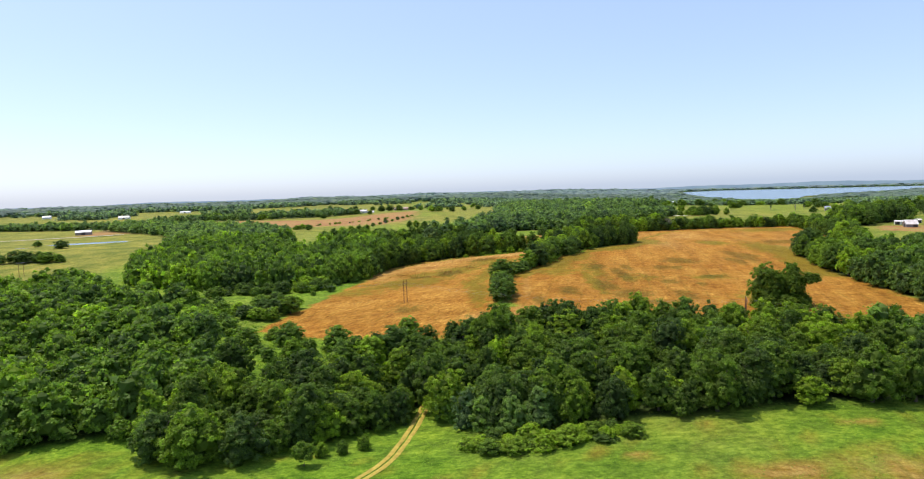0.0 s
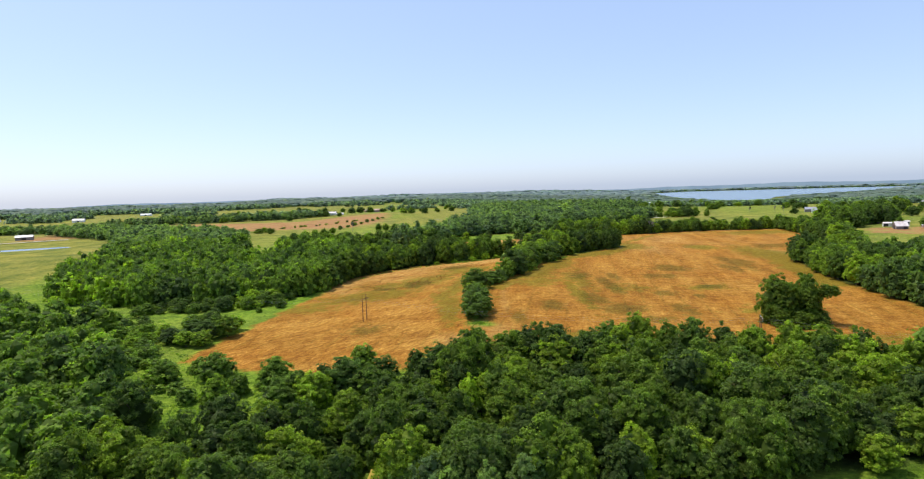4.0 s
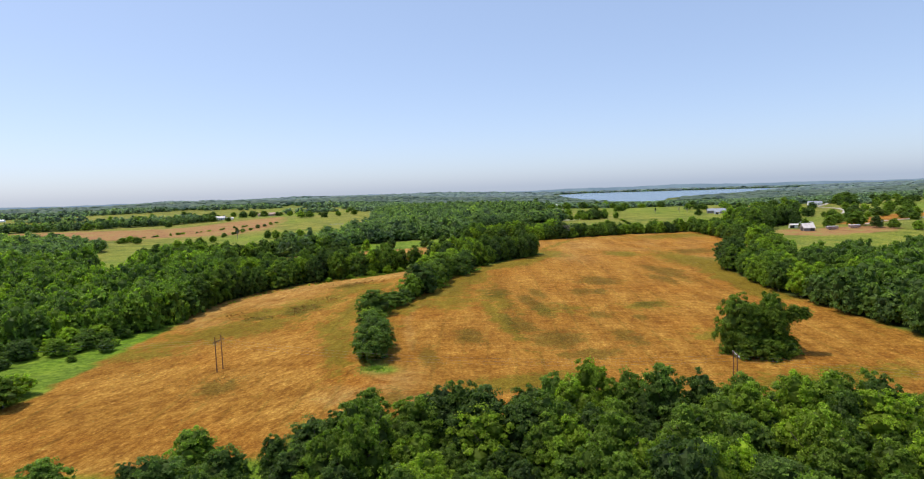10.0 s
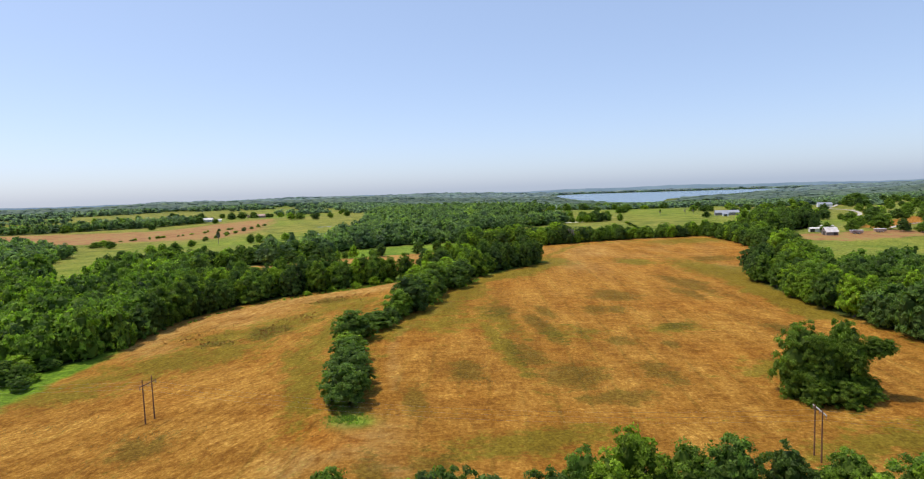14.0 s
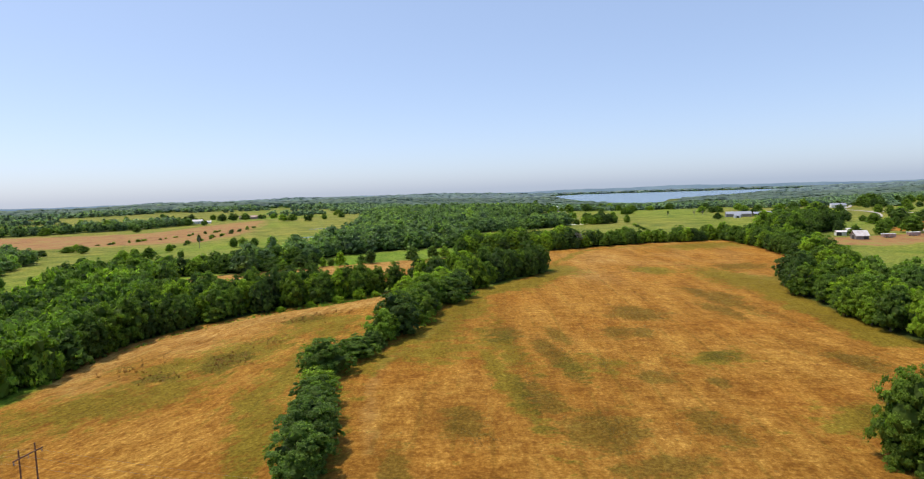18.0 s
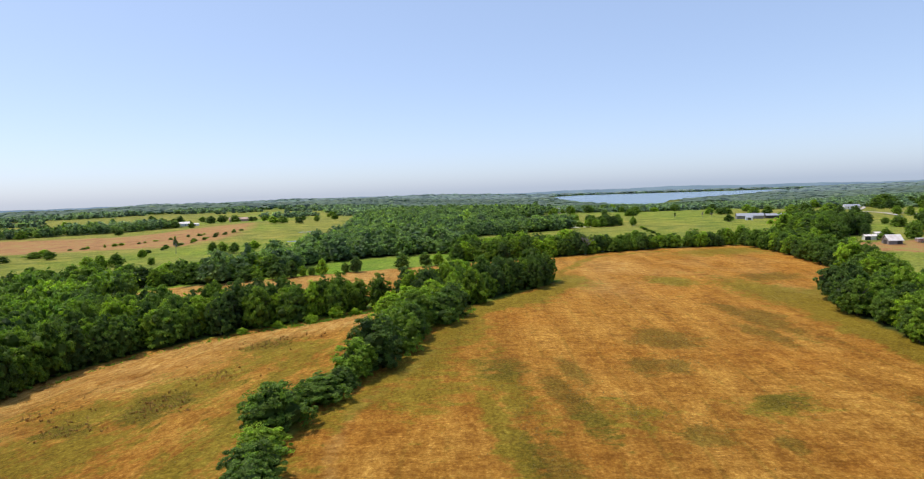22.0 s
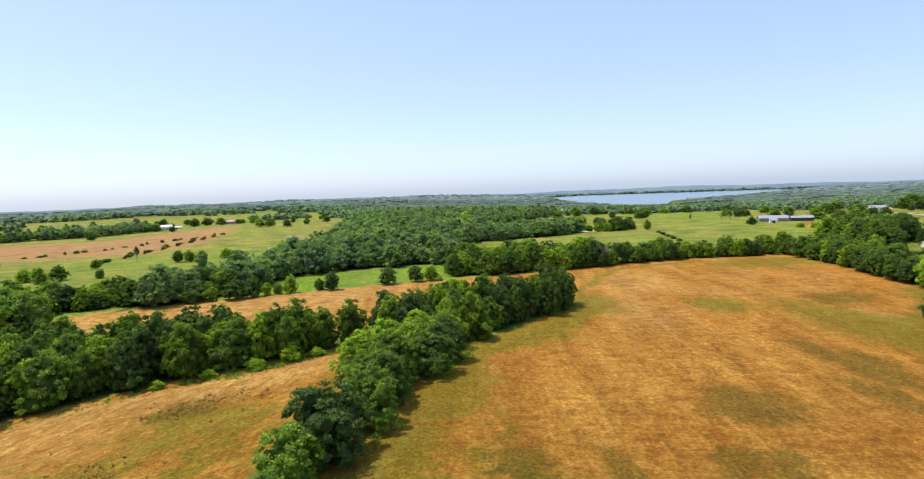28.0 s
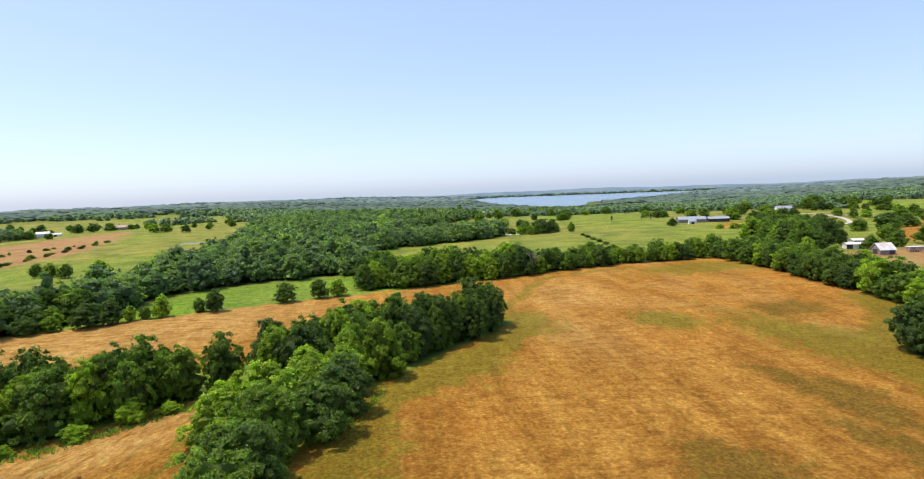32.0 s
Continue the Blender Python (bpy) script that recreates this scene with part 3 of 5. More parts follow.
straw_heaps = np.maximum(straw_heaps, 0.42 * smooth(345, 400, py) * smooth(-0.5, 0.7, waves(px, py, 34, 83)) * smooth(60, 90, px))
straw_heaps = np.maximum(straw_heaps, 0.95 * smooth(20, 60, py - 385 + 0.5 * (60 - px)) * smooth(110, 40, px) * smooth(380, 396, py))
for cx, cy in ((15, 223), (17, 221)):
    straw_cover = straw_cover * (1 - np.clip(1.6 * bump(px, py, cx, cy, 3.2, 2.6), 0, 1))
# open land far off takes most of the same dark floor colour
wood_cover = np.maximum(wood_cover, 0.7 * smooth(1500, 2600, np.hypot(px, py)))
east_side = smooth(-2, 2, depth_in(FIELD_EAST, px, py) - depth_in(FIELD_WEST, px, py))
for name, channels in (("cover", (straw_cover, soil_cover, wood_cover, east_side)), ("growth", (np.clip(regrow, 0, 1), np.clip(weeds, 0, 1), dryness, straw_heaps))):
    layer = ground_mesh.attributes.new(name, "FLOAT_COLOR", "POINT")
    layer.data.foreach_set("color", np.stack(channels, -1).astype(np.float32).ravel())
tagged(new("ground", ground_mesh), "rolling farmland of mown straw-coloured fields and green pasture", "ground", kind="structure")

# ---- water ----
POND_RINGS = []
for cx, cy, rx, ry, a in PONDS:
    ring = [(1.15 * rx * math.cos(k / 28 * 6.283), 1.15 * ry * math.sin(k / 28 * 6.283)) for k in range(28)]
    POND_RINGS.append([(cx + u * math.cos(a) - v * math.sin(a), cy + u * math.sin(a) + v * math.cos(a)) for u, v in ring])
for name, poly, z, label, mat in (("lake", LAKE, WATER_Z, "wide blue-grey lake between wooded shores", WATER), ("lake", FAR_LAKE, WATER_Z, "pale distant arm of a lake", WATER),
                             ("pond", POND_RINGS[0], POND_Z, "long blue farm pond in a pasture", WATER), ("pond", POND_RINGS[1], POND_Z, "small round farm pond near bushes", WATER), ("pond", POND_RINGS[2], POND_Z, "small pale pond beside the wood", WATER),
                             ("pond", POND_RINGS[3], POND_Z, "small pale pond in a pasture", WATER), ("pond", POND_RINGS[4], POND_Z, "pond covered with pale green algae", ALGAE)):
    bm = bmesh.new()
    mx, my = sum(x for x, y in poly) / len(poly), sum(y for x, y in poly) / len(poly)
    grow = 1.01 if name == "lake" else 1.0
    bm.faces.new([bm.verts.new((mx + (x - mx) * grow, my + (y - my) * grow, z)) for x, y in poly])
    bmesh.ops.triangulate(bm, faces=bm.faces[:])
    me = bpy.data.meshes.new(name)
    bm.to_mesh(me)
    bm.free()
    me.materials.append(mat)
    tagged(new(name, me), label, "water", kind="structure")


# ---- trees ----
def unit_vectors(r, n):
    v = r.normal(size=(n, 3))
    return v / np.linalg.norm(v, axis=1)[:, None]


def ico(level):
    bm = bmesh.new()
    bmesh.ops.create_icosphere(bm, subdivisions=level, radius=1.0)
    v = np.array([w.co[:] for w in bm.verts])
    f = np.array([[w.index for w in q.verts] for q in bm.faces])
    bm.free()
    return v, f


ICO1, ICO2 = ico(1), ico(2)


def crown_shape(seed, tufts, leaves, size, hull, fill=0.74, lobes=9):
    """A crown of a few boughs, each set with many leafy tufts, in units of the crown's radius, its foot at z 0. Returns verts, tris, tone of each vert."""
    r = np.random.default_rng(seed)
    # boughs: an uneven dome, leafy down to the ground
    high = np.linspace(0.3, 1.62, lobes) + r.uniform(-0.1, 0.1, lobes)
    turn = np.arange(lobes) * 2.4 + r.uniform(-0.5, 0.5, lobes)
    reach = np.interp(high, (0.2, 0.7, 1.2, 1.75), (0.5, 0.56, 0.44, 0.1)) * r.uniform(0.7, 1.2, lobes)
    c = np.stack([np.cos(turn) * reach, np.sin(turn) * reach, high], -1)
    rad = np.interp(high, (0.2, 0.8, 1.7), (0.44, 0.5, 0.34)) * r.uniform(0.8, 1.18, lobes)
    c = np.concatenate([c, [[0, 0, 0.85], [0, 0, 0.42]]])
    rad = np.concatenate([rad, [0.62, 0.58]])
    verts, tris, base = [], [], 0
    hv, hf = hull
    for k in range(len(c)):
        v = hv * rad[k] * fill * (1 + 0.14 * r.normal(size=(len(hv), 1))) + c[k]
        v[:, 2] = np.maximum(v[:, 2], 0.02)
        verts.append(v)
        tris.append(hf + base)
        base += len(v)
    # tufts on the outside of the boughs
    which = r.choice(len(c), tufts * 6, p=rad ** 2 / (rad ** 2).sum())
    d = unit_vectors(r, tufts * 6) * [1, 1, 0.95] + [0, 0, 0.12]
    d /= np.linalg.norm(d, axis=1)[:, None]
    s = c[which] + d * rad[which][:, None] * np.exp(r.normal(0.0, 0.13, (tufts * 6, 1)))
    away = np.linalg.norm(s[:, None] - c[None], axis=2) / rad[None]
    keep = np.where((away.min(axis=1) > 0.74) & (s[:, 2] > 0.06))[0][:tufts]
    s, d = s[keep], d[keep]
    each = max(1, leaves // len(s))
    wide = np.exp(r.normal(math.log(1.15 / math.sqrt(tufts) ** 0.92), 0.32, len(s)))
    tone = np.clip(r.normal(0.5, 0.2, len(s)), 0, 1)
    cap = unit_vectors(r, len(s) * each)
    d, w = np.repeat(d, each, 0), np.repeat(wide, each)[:, None]
    up = d * 0.7 + [0, 0, 0.6]
    up /= np.linalg.norm(up, axis=1)[:, None]
    cap = np.where(((cap * up).sum(1) < -0.15)[:, None], -cap, cap)
    p = np.repeat(s, each, 0) + cap * w * r.uniform(0.4, 1.3, (len(cap), 1)) * [1.1, 1.1, 0.8]
    n = cap * 0.5 + up * 0.6 + unit_vectors(r, len(p)) * 0.75
    n /= np.linalg.norm(n, axis=1)[:, None]
    a = np.cross(n, unit_vectors(r, len(p)))
    a /= np.linalg.norm(a, axis=1)[:, None]
    b = np.cross(n, a)
    q = size * np.exp(r.normal(0, 0.35, (len(p), 1)))
    a, b = a * q, b * q * r.uniform(0.5, 0.9, (len(p), 1))
    q = np.stack([p - a - b * 0.6, p + a * 0.9 - b * 0.5 + n * q * 0.15, p + b * 1.15 - n * q * 0.25], 1).reshape(-1, 3)
    tone = np.clip(np.repeat(tone, each) + 0.1 * r.normal(size=len(p)), 0, 1)
    verts.append(q)
    tris.append(np.arange(len(q)).reshape(-1, 3) + base)
    v = np.concatenate(verts)
    v[:, 2] = np.maximum(v[:, 2] - 0.02, 0)
    v[:, :2] *= 0.95 / np.percentile(np.hypot(v[:, 0], v[:, 1]), 96)
    # inner hull gets a low tone, so shade between tufts is in the colour
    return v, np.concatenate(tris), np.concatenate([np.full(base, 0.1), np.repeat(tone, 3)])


def toned(me, values):
    me.attributes.new("tone", "FLOAT", "POINT").data.foreach_set("value", np.asarray(values, np.float32))
    return me


def trunk_mesh(seed):
    """A tapered trunk with a few limbs, one high, in units of the tree's height."""
    r = random.Random(seed)
    bm = bmesh.new()

    def limb(points, radii, sides=7):
        rings = []
        for i, (p, q) in enumerate(zip(points, radii)):
            ahead = (points[min(i + 1, len(points) - 1)] - points[max(i - 1, 0)]).normalized()
            turn = ahead.to_track_quat("Z", "Y")
            rings.append([bm.verts.new(p + turn @ Vector((math.cos(6.283 * k / sides) * q, math.sin(6.283 * k / sides) * q, 0))) for k in range(sides)])
        for a, b in zip(rings, rings[1:]):
            for k in range(sides):
                bm.faces.new((a[k], a[(k + 1) % sides], b[(k + 1) % sides], b[k]))

    limb([Vector((0, 0, -0.03)), Vector((0, 0, 0.06)), Vector((r.uniform(-.02, .02), r.uniform(-.02, .02), 0.35)), Vector((r.uniform(-.05, .05), r.uniform(-.05, .05), 0.7))], [0.04, 0.028, 0.022, 0.01])
    for k in range(5):
        a, h = 6.283 * k / 5 + r.uniform(-.4, .4), r.uniform(0.28, 0.5)
        out = Vector((math.cos(a), math.sin(a), 0))
        limb([Vector((0, 0, h)), Vector((0, 0, h + 0.1)) + out * 0.12, Vector((0, 0, h + 0.26)) + out * 0.26], [0.013, 0.009, 0.004], 5)
    me = bpy.data.meshes.new("trunk")
    bm.to_mesh(me)
    bm.free()
    me.materials.append(BARK)
    return me


TRUNKS = [trunk_mesh(k) for k in range(4)]
CROWNS = [crown_shape(100 + k, 180, 14400, 0.037, ICO2, 0.64, 7 + k % 4) for k in range(8)]
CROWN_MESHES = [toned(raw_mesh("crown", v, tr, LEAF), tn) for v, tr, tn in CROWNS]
BRIGHT_CROWNS = [me.copy() for me in CROWN_MESHES]
for me in BRIGHT_CROWNS:
    me.materials[0] = LEAF_BRIGHT
WILLOW_CROWNS = [me.copy() for me in CROWN_MESHES]
for me in WILLOW_CROWNS:
    me.materials[0] = LEAF_WILLOW
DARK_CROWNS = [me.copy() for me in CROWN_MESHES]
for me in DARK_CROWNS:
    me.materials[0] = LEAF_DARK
FINE_CROWNS = [crown_shape(150 + k, 200, 21000, 0.027, ICO2, 0.64) for k in range(3)]
STUFF_NEAR = [crown_shape(200 + k, 80, 1800, 0.085, ICO1, 0.8, 7) for k in range(7)]
STUFF_MIDDLE = [crown_shape(250 + k, 64, 900, 0.095, ICO1, 0.78, 6) for k in range(6)]
STUFF_MID = [crown_shape(300 + k, 48, 560, 0.115, ICO1, 0.8, 5) for k in range(6)]


def tree(x, y, tall, wide, seed, name="woodland_tree", label="broad-leaved woodland tree with a full green crown", group="woodland trees", bare=0.08, mesh=None, side=0.0):
    r = random.Random(seed)
    root = thing(name, pose(x, y, z_at(x, y) - 0.05, 0, 0, r.uniform(0, 360)), label, "tree" if "tree" in name else "shrub", group)
    if "tree" in name:
        t = new("trunk", TRUNKS[seed % 4])
        t.parent, t.scale = root, (tall, tall, tall)
    c = new("crown", mesh or CROWN_MESHES[seed % 8])
    v = CROWNS[seed % 8][0]
    c.parent = root
    c.location = (0, 0, tall * bare)
    s = wide / 2 / 0.95
    c.scale = (s, s * r.uniform(0.85, 1.15), tall * (1 - bare) / v[:, 2].max())
    return root


def scatter(poly, step, seed, jitter=0.36, edge=0.0):
    r = np.random.default_rng(seed)
    p = np.array(poly)
    (x0, y0), (x1, y1) = p.min(0), p.max(0)
    gxx, gyy = np.meshgrid(np.arange(x0, x1 + step, step), np.arange(y0, y1 + step, step * 0.87))
    gxx[1::2] += step / 2
    x = gxx.ravel() + r.uniform(-jitter, jitter, gxx.size) * step
    y = gyy.ravel() + r.uniform(-jitter, jitter, gyy.size) * step
    ok = depth_in(poly, x, y) > edge
    return x[ok], y[ok]


def woodland(name, x, y, tall, wide, shapes, mat, label, bare, seed, category="woodland", hue_shift=0.0):
    """Many trees in one mesh."""
    r = np.random.default_rng(seed)
    if not len(x):
        return
    z = height(x, y)
    vs, ts, tint, tones, base = [], [], [], [], 0
    pick = r.integers(0, len(shapes), len(x))
    turn, hue = r.uniform(0, 6.28, len(x)), np.clip(r.beta(2, 2.6, len(x)) + 0.18 * waves(x, y, 60, 31) + hue_shift, 0, 1)
    for i in range(len(x)):
        v, tr, tn = shapes[pick[i]]
        ca, sa = math.cos(turn[i]), math.sin(turn[i])
        s, h = wide[i] / 1.9, tall[i] * (1 - bare) / v[:, 2].max()
        w = np.empty_like(v)
        w[:, 0] = (v[:, 0] * ca - v[:, 1] * sa) * s + x[i]
        w[:, 1] = (v[:, 0] * sa + v[:, 1] * ca) * s + y[i]
        w[:, 2] = v[:, 2] * h + z[i] + tall[i] * bare
        vs.append(w)
        ts.append(tr + base)
        tones.append(tn)
        tint.append(np.full(len(v), hue[i]))
        base += len(v)
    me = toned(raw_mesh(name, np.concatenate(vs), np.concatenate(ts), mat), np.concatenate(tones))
    me.attributes.new("tint", "FLOAT", "POINT").data.foreach_set("value", np.concatenate(tint).astype(np.float32))
    return tagged(new(name, me), label, category, kind="stuff")


def plant(poly, step, tall, wide, seed, label, named_box=None, name="woodland", group="woodland trees", edge=2.0, shapes=None, mat=None, bare=0.07, tree_name="woodland_tree", tree_label="", hue_shift=0.0, crowns=None):
    """Fills a wood: the nearest as things, the rest as one mesh."""
    r = np.random.default_rng(seed)
    x, y = scatter(poly, step, seed, edge=edge)
    big = r.uniform(0, 1, len(x)) ** 1.3
    h = (tall[0] + (tall[1] - tall[0]) * big) * (1 + 0.1 * waves(x, y, 25, seed))
    w = (wide[0] + (wide[1] - wide[0]) * big) * r.uniform(0.9, 1.12, len(x))
    alone = np.zeros(len(x), bool)
    if named_box:
        ax, ay, bx, by = named_box
        alone = (x > ax) & (x < bx) & (y > ay) & (y < by)
        for i in np.where(alone)[0]:
            tree(x[i], y[i], h[i], w[i], int(seed * 1000 + i), tree_name, tree_label or label, group, bare, crowns[i % 8] if crowns else None)
    k = ~alone
    away = off_line([(0, 0), (15, 100), (52, 243)], x, y)
    for far, tier in ((k & (away < 200), STUFF_NEAR), (k & (away >= 200) & (away < 420), STUFF_MIDDLE), (k & (away >= 420), STUFF_MID)):
        woodland(name, x[far], y[far], h[far], w[far], shapes or tier, mat or LEAF_STUFF, label, bare, seed, hue_shift=hue_shift)
    return int(alone.sum())


# ---- woods ----
EVERY = (-1e4, -1e4, 1e4, 1e4)
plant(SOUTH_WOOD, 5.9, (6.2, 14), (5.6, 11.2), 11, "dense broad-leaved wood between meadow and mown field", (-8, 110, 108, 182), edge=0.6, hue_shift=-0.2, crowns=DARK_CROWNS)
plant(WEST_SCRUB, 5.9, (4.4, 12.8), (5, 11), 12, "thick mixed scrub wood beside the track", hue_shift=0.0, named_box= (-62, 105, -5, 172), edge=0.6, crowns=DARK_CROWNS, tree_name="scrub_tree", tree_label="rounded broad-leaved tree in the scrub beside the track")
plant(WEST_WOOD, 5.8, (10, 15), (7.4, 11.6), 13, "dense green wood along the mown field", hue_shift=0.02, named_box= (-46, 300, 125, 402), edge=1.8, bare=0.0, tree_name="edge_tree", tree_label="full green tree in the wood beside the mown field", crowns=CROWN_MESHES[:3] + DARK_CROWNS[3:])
plant(EAST_WOOD, 6.0, (7.5, 14.0), (6.2, 10.8), 14, "dense green wood along the field's edge", hue_shift=-0.15, named_box= (150, 255, 212, 345), edge=1.6, tree_name="edge_tree", tree_label="dark green tree on the wood's edge by the mown field")
plant(NORTH_HEDGE, 5.5, (7, 10.5), (6.5, 9.5), 16, "hedge", EVERY, group="field hedge trees", edge=0.5, bare=0.05, tree_name="hedge_tree", tree_label="bushy hedge tree along the field's far side")
plant(STRIP_BELT, 6.2, (6.5, 11.5), (7, 11), 29, "belt", EVERY, group="strip belt trees", edge=0.5, bare=0.02, tree_name="hedge_tree", tree_label="full green tree behind the stubble strip")
plant(NORTH_CLUMP, 6.0, (9.5, 13.5), (8, 11.5), 26, "clump", EVERY, group="field hedge trees", edge=0.5, bare=0.05, tree_name="hedge_tree", tree_label="tall full tree at the field's far side")
plant(EAST_HEDGE, 6.0, (8, 12.5), (7.5, 10.5), 17, "hedge", EVERY, group="farmyard hedge trees", edge=0.5, bare=0.05, tree_name="hedge_tree", tree_label="tall hedge tree beside the farmyard")
plant(GROVE, 7.2, (12, 17.5), (10, 14), 18, "grove", EVERY, group="grove trees", edge=0.5, bare=0.08, tree_name="grove_tree", tree_label="large spreading tree in a farm grove")
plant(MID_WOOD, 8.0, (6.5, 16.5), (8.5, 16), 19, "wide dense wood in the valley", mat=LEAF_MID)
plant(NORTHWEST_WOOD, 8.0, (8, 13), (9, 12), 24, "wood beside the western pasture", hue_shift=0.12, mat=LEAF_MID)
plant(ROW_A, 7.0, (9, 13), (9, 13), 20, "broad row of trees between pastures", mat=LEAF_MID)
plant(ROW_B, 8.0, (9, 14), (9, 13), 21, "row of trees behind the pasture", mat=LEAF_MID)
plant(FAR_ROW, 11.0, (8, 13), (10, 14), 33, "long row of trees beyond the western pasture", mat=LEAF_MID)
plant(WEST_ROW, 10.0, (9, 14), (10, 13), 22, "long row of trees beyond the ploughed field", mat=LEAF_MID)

# taller trees along the southern wood's edge towards the mown field
for k, (x, y, tall, wide) in enumerate(((2, 181, 8, 9), (12, 187, 9, 8.5), (6, 179, 8, 8), (22, 181, 9.5, 8), (33, 178, 8.5, 9), (41, 177, 10.5, 9.5), (47, 179, 11.5, 9), (54, 179, 13.5, 10.5), (61, 177, 12, 9.5), (67, 175, 12.5, 10), (74, 173, 11.5, 9.5), (81, 170, 11, 9), (88, 166, 11.5, 10), (95, 164, 12, 10), (102, 162, 11.5, 10))):
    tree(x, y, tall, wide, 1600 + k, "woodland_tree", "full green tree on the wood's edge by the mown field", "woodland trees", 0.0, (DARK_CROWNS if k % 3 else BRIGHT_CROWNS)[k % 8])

# hedge between the two mown fields, from its low end up to the wood
for k, (x, y, tall, wide) in enumerate(((15.5, 231, 9.2, 9.5), (16.5, 240, 9.5, 10.5), (17, 250, 7.5, 9.5), (17, 258, 7, 9), (17, 267, 5.5, 8), (18.5, 277, 9.0, 12.8), (26, 287, 6.2, 10.5), (31, 293, 5.0, 7), (34, 299, 9.5, 9.5), (38.5, 305, 13, 12.5), (46, 316, 11, 10.5), (50, 325, 11, 10.5), (46, 330, 10, 9), (52, 335, 12, 11), (61, 340, 11, 11), (46, 345, 10, 10), (57, 346, 11, 10), (66, 349, 11, 11), (61, 355, 11, 11), (53, 356, 10, 10), (68, 359, 10.5, 9.5))):
    tree(x, y, tall, wide * 1.12, 1500 + k, "hedge_tree", "round bushy hedge tree between two mown fields", "middle hedge trees", 0.0, (BRIGHT_CROWNS if k in (0, 2, 4, 8, 11, 14, 17, 20) else CROWN_MESHES)[(1500 + k) % 8])

# shrubs on the rough grass at the field's south-western corner
for k, (x, y, tall, wide) in enumerate(((-55, 181, 7.5, 10), (-39.5, 176.5, 7.5, 9.5), (-27.5, 178.5, 4.5, 5), (-18, 180, 8.5, 10), (-12, 175, 8, 8), (-21, 171, 9, 10), (-14, 167, 9, 9.5), (-27, 165, 9, 10.5), (-35, 163, 8, 9), (-32, 169, 7, 8), (-47, 172, 5, 6), (-50, 166, 7, 8), (-62, 187, 4.5, 6), (-68, 180, 6, 8), (-33, 178, 2.6, 4), (-60, 262, 4, 5), (-63, 270, 5, 6), (-70, 262, 3.4, 4.5), (-76, 266, 4.5, 6), (-84, 262, 4, 6), (-92, 258, 4.5, 6), (-82, 252, 3, 4.5), (-66, 254, 2.2, 3))):
    tree(x, y, tall, wide, 1700 + k, "shrub", "round green shrub on rough grass beside the field", "field corner shrubs", 0.0, BRIGHT_CROWNS[k % 8] if k % 4 != 2 else None)
for k, (x, y, tall, wide) in enumerate(((-66.5, 221, 7.5, 9), (-72, 218, 7, 9), (-77, 222, 6.5, 9), (-73, 227, 7.5, 10), (-80, 230, 6, 8), (-67, 228, 5.5, 7), (-71, 211, 5.5, 7.5), (-76, 212, 5, 7), (-82, 216, 5.5, 8), (-84, 236, 4.5, 6.5), (-77, 236, 4.5, 6), (-87, 222, 5, 7))):
    tree(x, y, tall, wide, 1730 + k, "scrub_tree", "spreading light green tree in a clump on rough grass", "field corner trees", 0.12, (BRIGHT_CROWNS if k % 3 else CROWN_MESHES)[k % 8])

WOOD_FRONT = [(-112, 254), (-84, 258), (-64, 264), (-56, 276), (-62, 282), (-84, 272), (-112, 270)]
plant(WOOD_FRONT, 5.4, (2.4, 6.5), (4.5, 8), 37, "front", EVERY, group="field corner trees", edge=0.0, bare=0.1, tree_name="scrub_tree", tree_label="small light green tree before the wood's edge", crowns=BRIGHT_CROWNS)
CORNER_SCRUB = [(-118, 238), (-104, 244), (-90, 226), (-84, 206), (-72, 196), (-70, 186), (-60, 172), (-30, 164), (-64, 166), (-90, 196)]
plant(CORNER_SCRUB, 5.6, (1.6, 5.2), (3.6, 6.6), 27, "low bright green scrub on rough grass", hue_shift=0.1, edge=0.0, bare=0.0, name="scrub")

# low thicket and young trees on the meadow's edge
for k, (x, y, tall, wide) in enumerate(((0, 110, 2, 5), (4, 107, 2.2, 6), (9, 106, 2.5, 7), (14, 106, 2.4, 6), (19, 108, 2.6, 7), (24, 110, 2.2, 5), (28, 111, 1.8, 4), (12, 110, 3, 6), (5, 111, 2.6, 5))):
    tree(x, y, tall * 1.35, wide * 0.9, 1800 + k, "shrub", "low leafy thicket at the meadow's edge", "meadow thicket", 0.0)
for k, (x, y, tall, wide) in enumerate(((-31, 106, 5, 4.5), (-25, 112, 3, 2.6), (-21, 114, 3.4, 3), (-29, 111, 3, 3))):
    tree(x, y, tall, wide, 1900 + k, "young_tree", "small young tree on the meadow beside the wood", "young meadow trees", 0.28 if k == 0 else 0.05)

for x, y, tall, wide in ((-52, 107, 12.5, 14), (-43, 109, 10, 10), (-60, 109, 10, 10)):
    tree(x, y, tall, wide, 1950 + int(tall), "woodland_tree", "large round tree standing out into the meadow", "woodland trees", 0.02)

# a few trees of lighter green
YELLOW = leaf_material("light_leaves", False)
for link in YELLOW.node_tree.links[:]:
    if link.from_node.bl_idname == "ShaderNodeAttribute":
        link.from_node.attribute_name = "light_tint"
LIGHT_MESH = CROWN_MESHES[2].copy()
LIGHT_MESH.materials.clear()
LIGHT_MESH.materials.append(YELLOW)
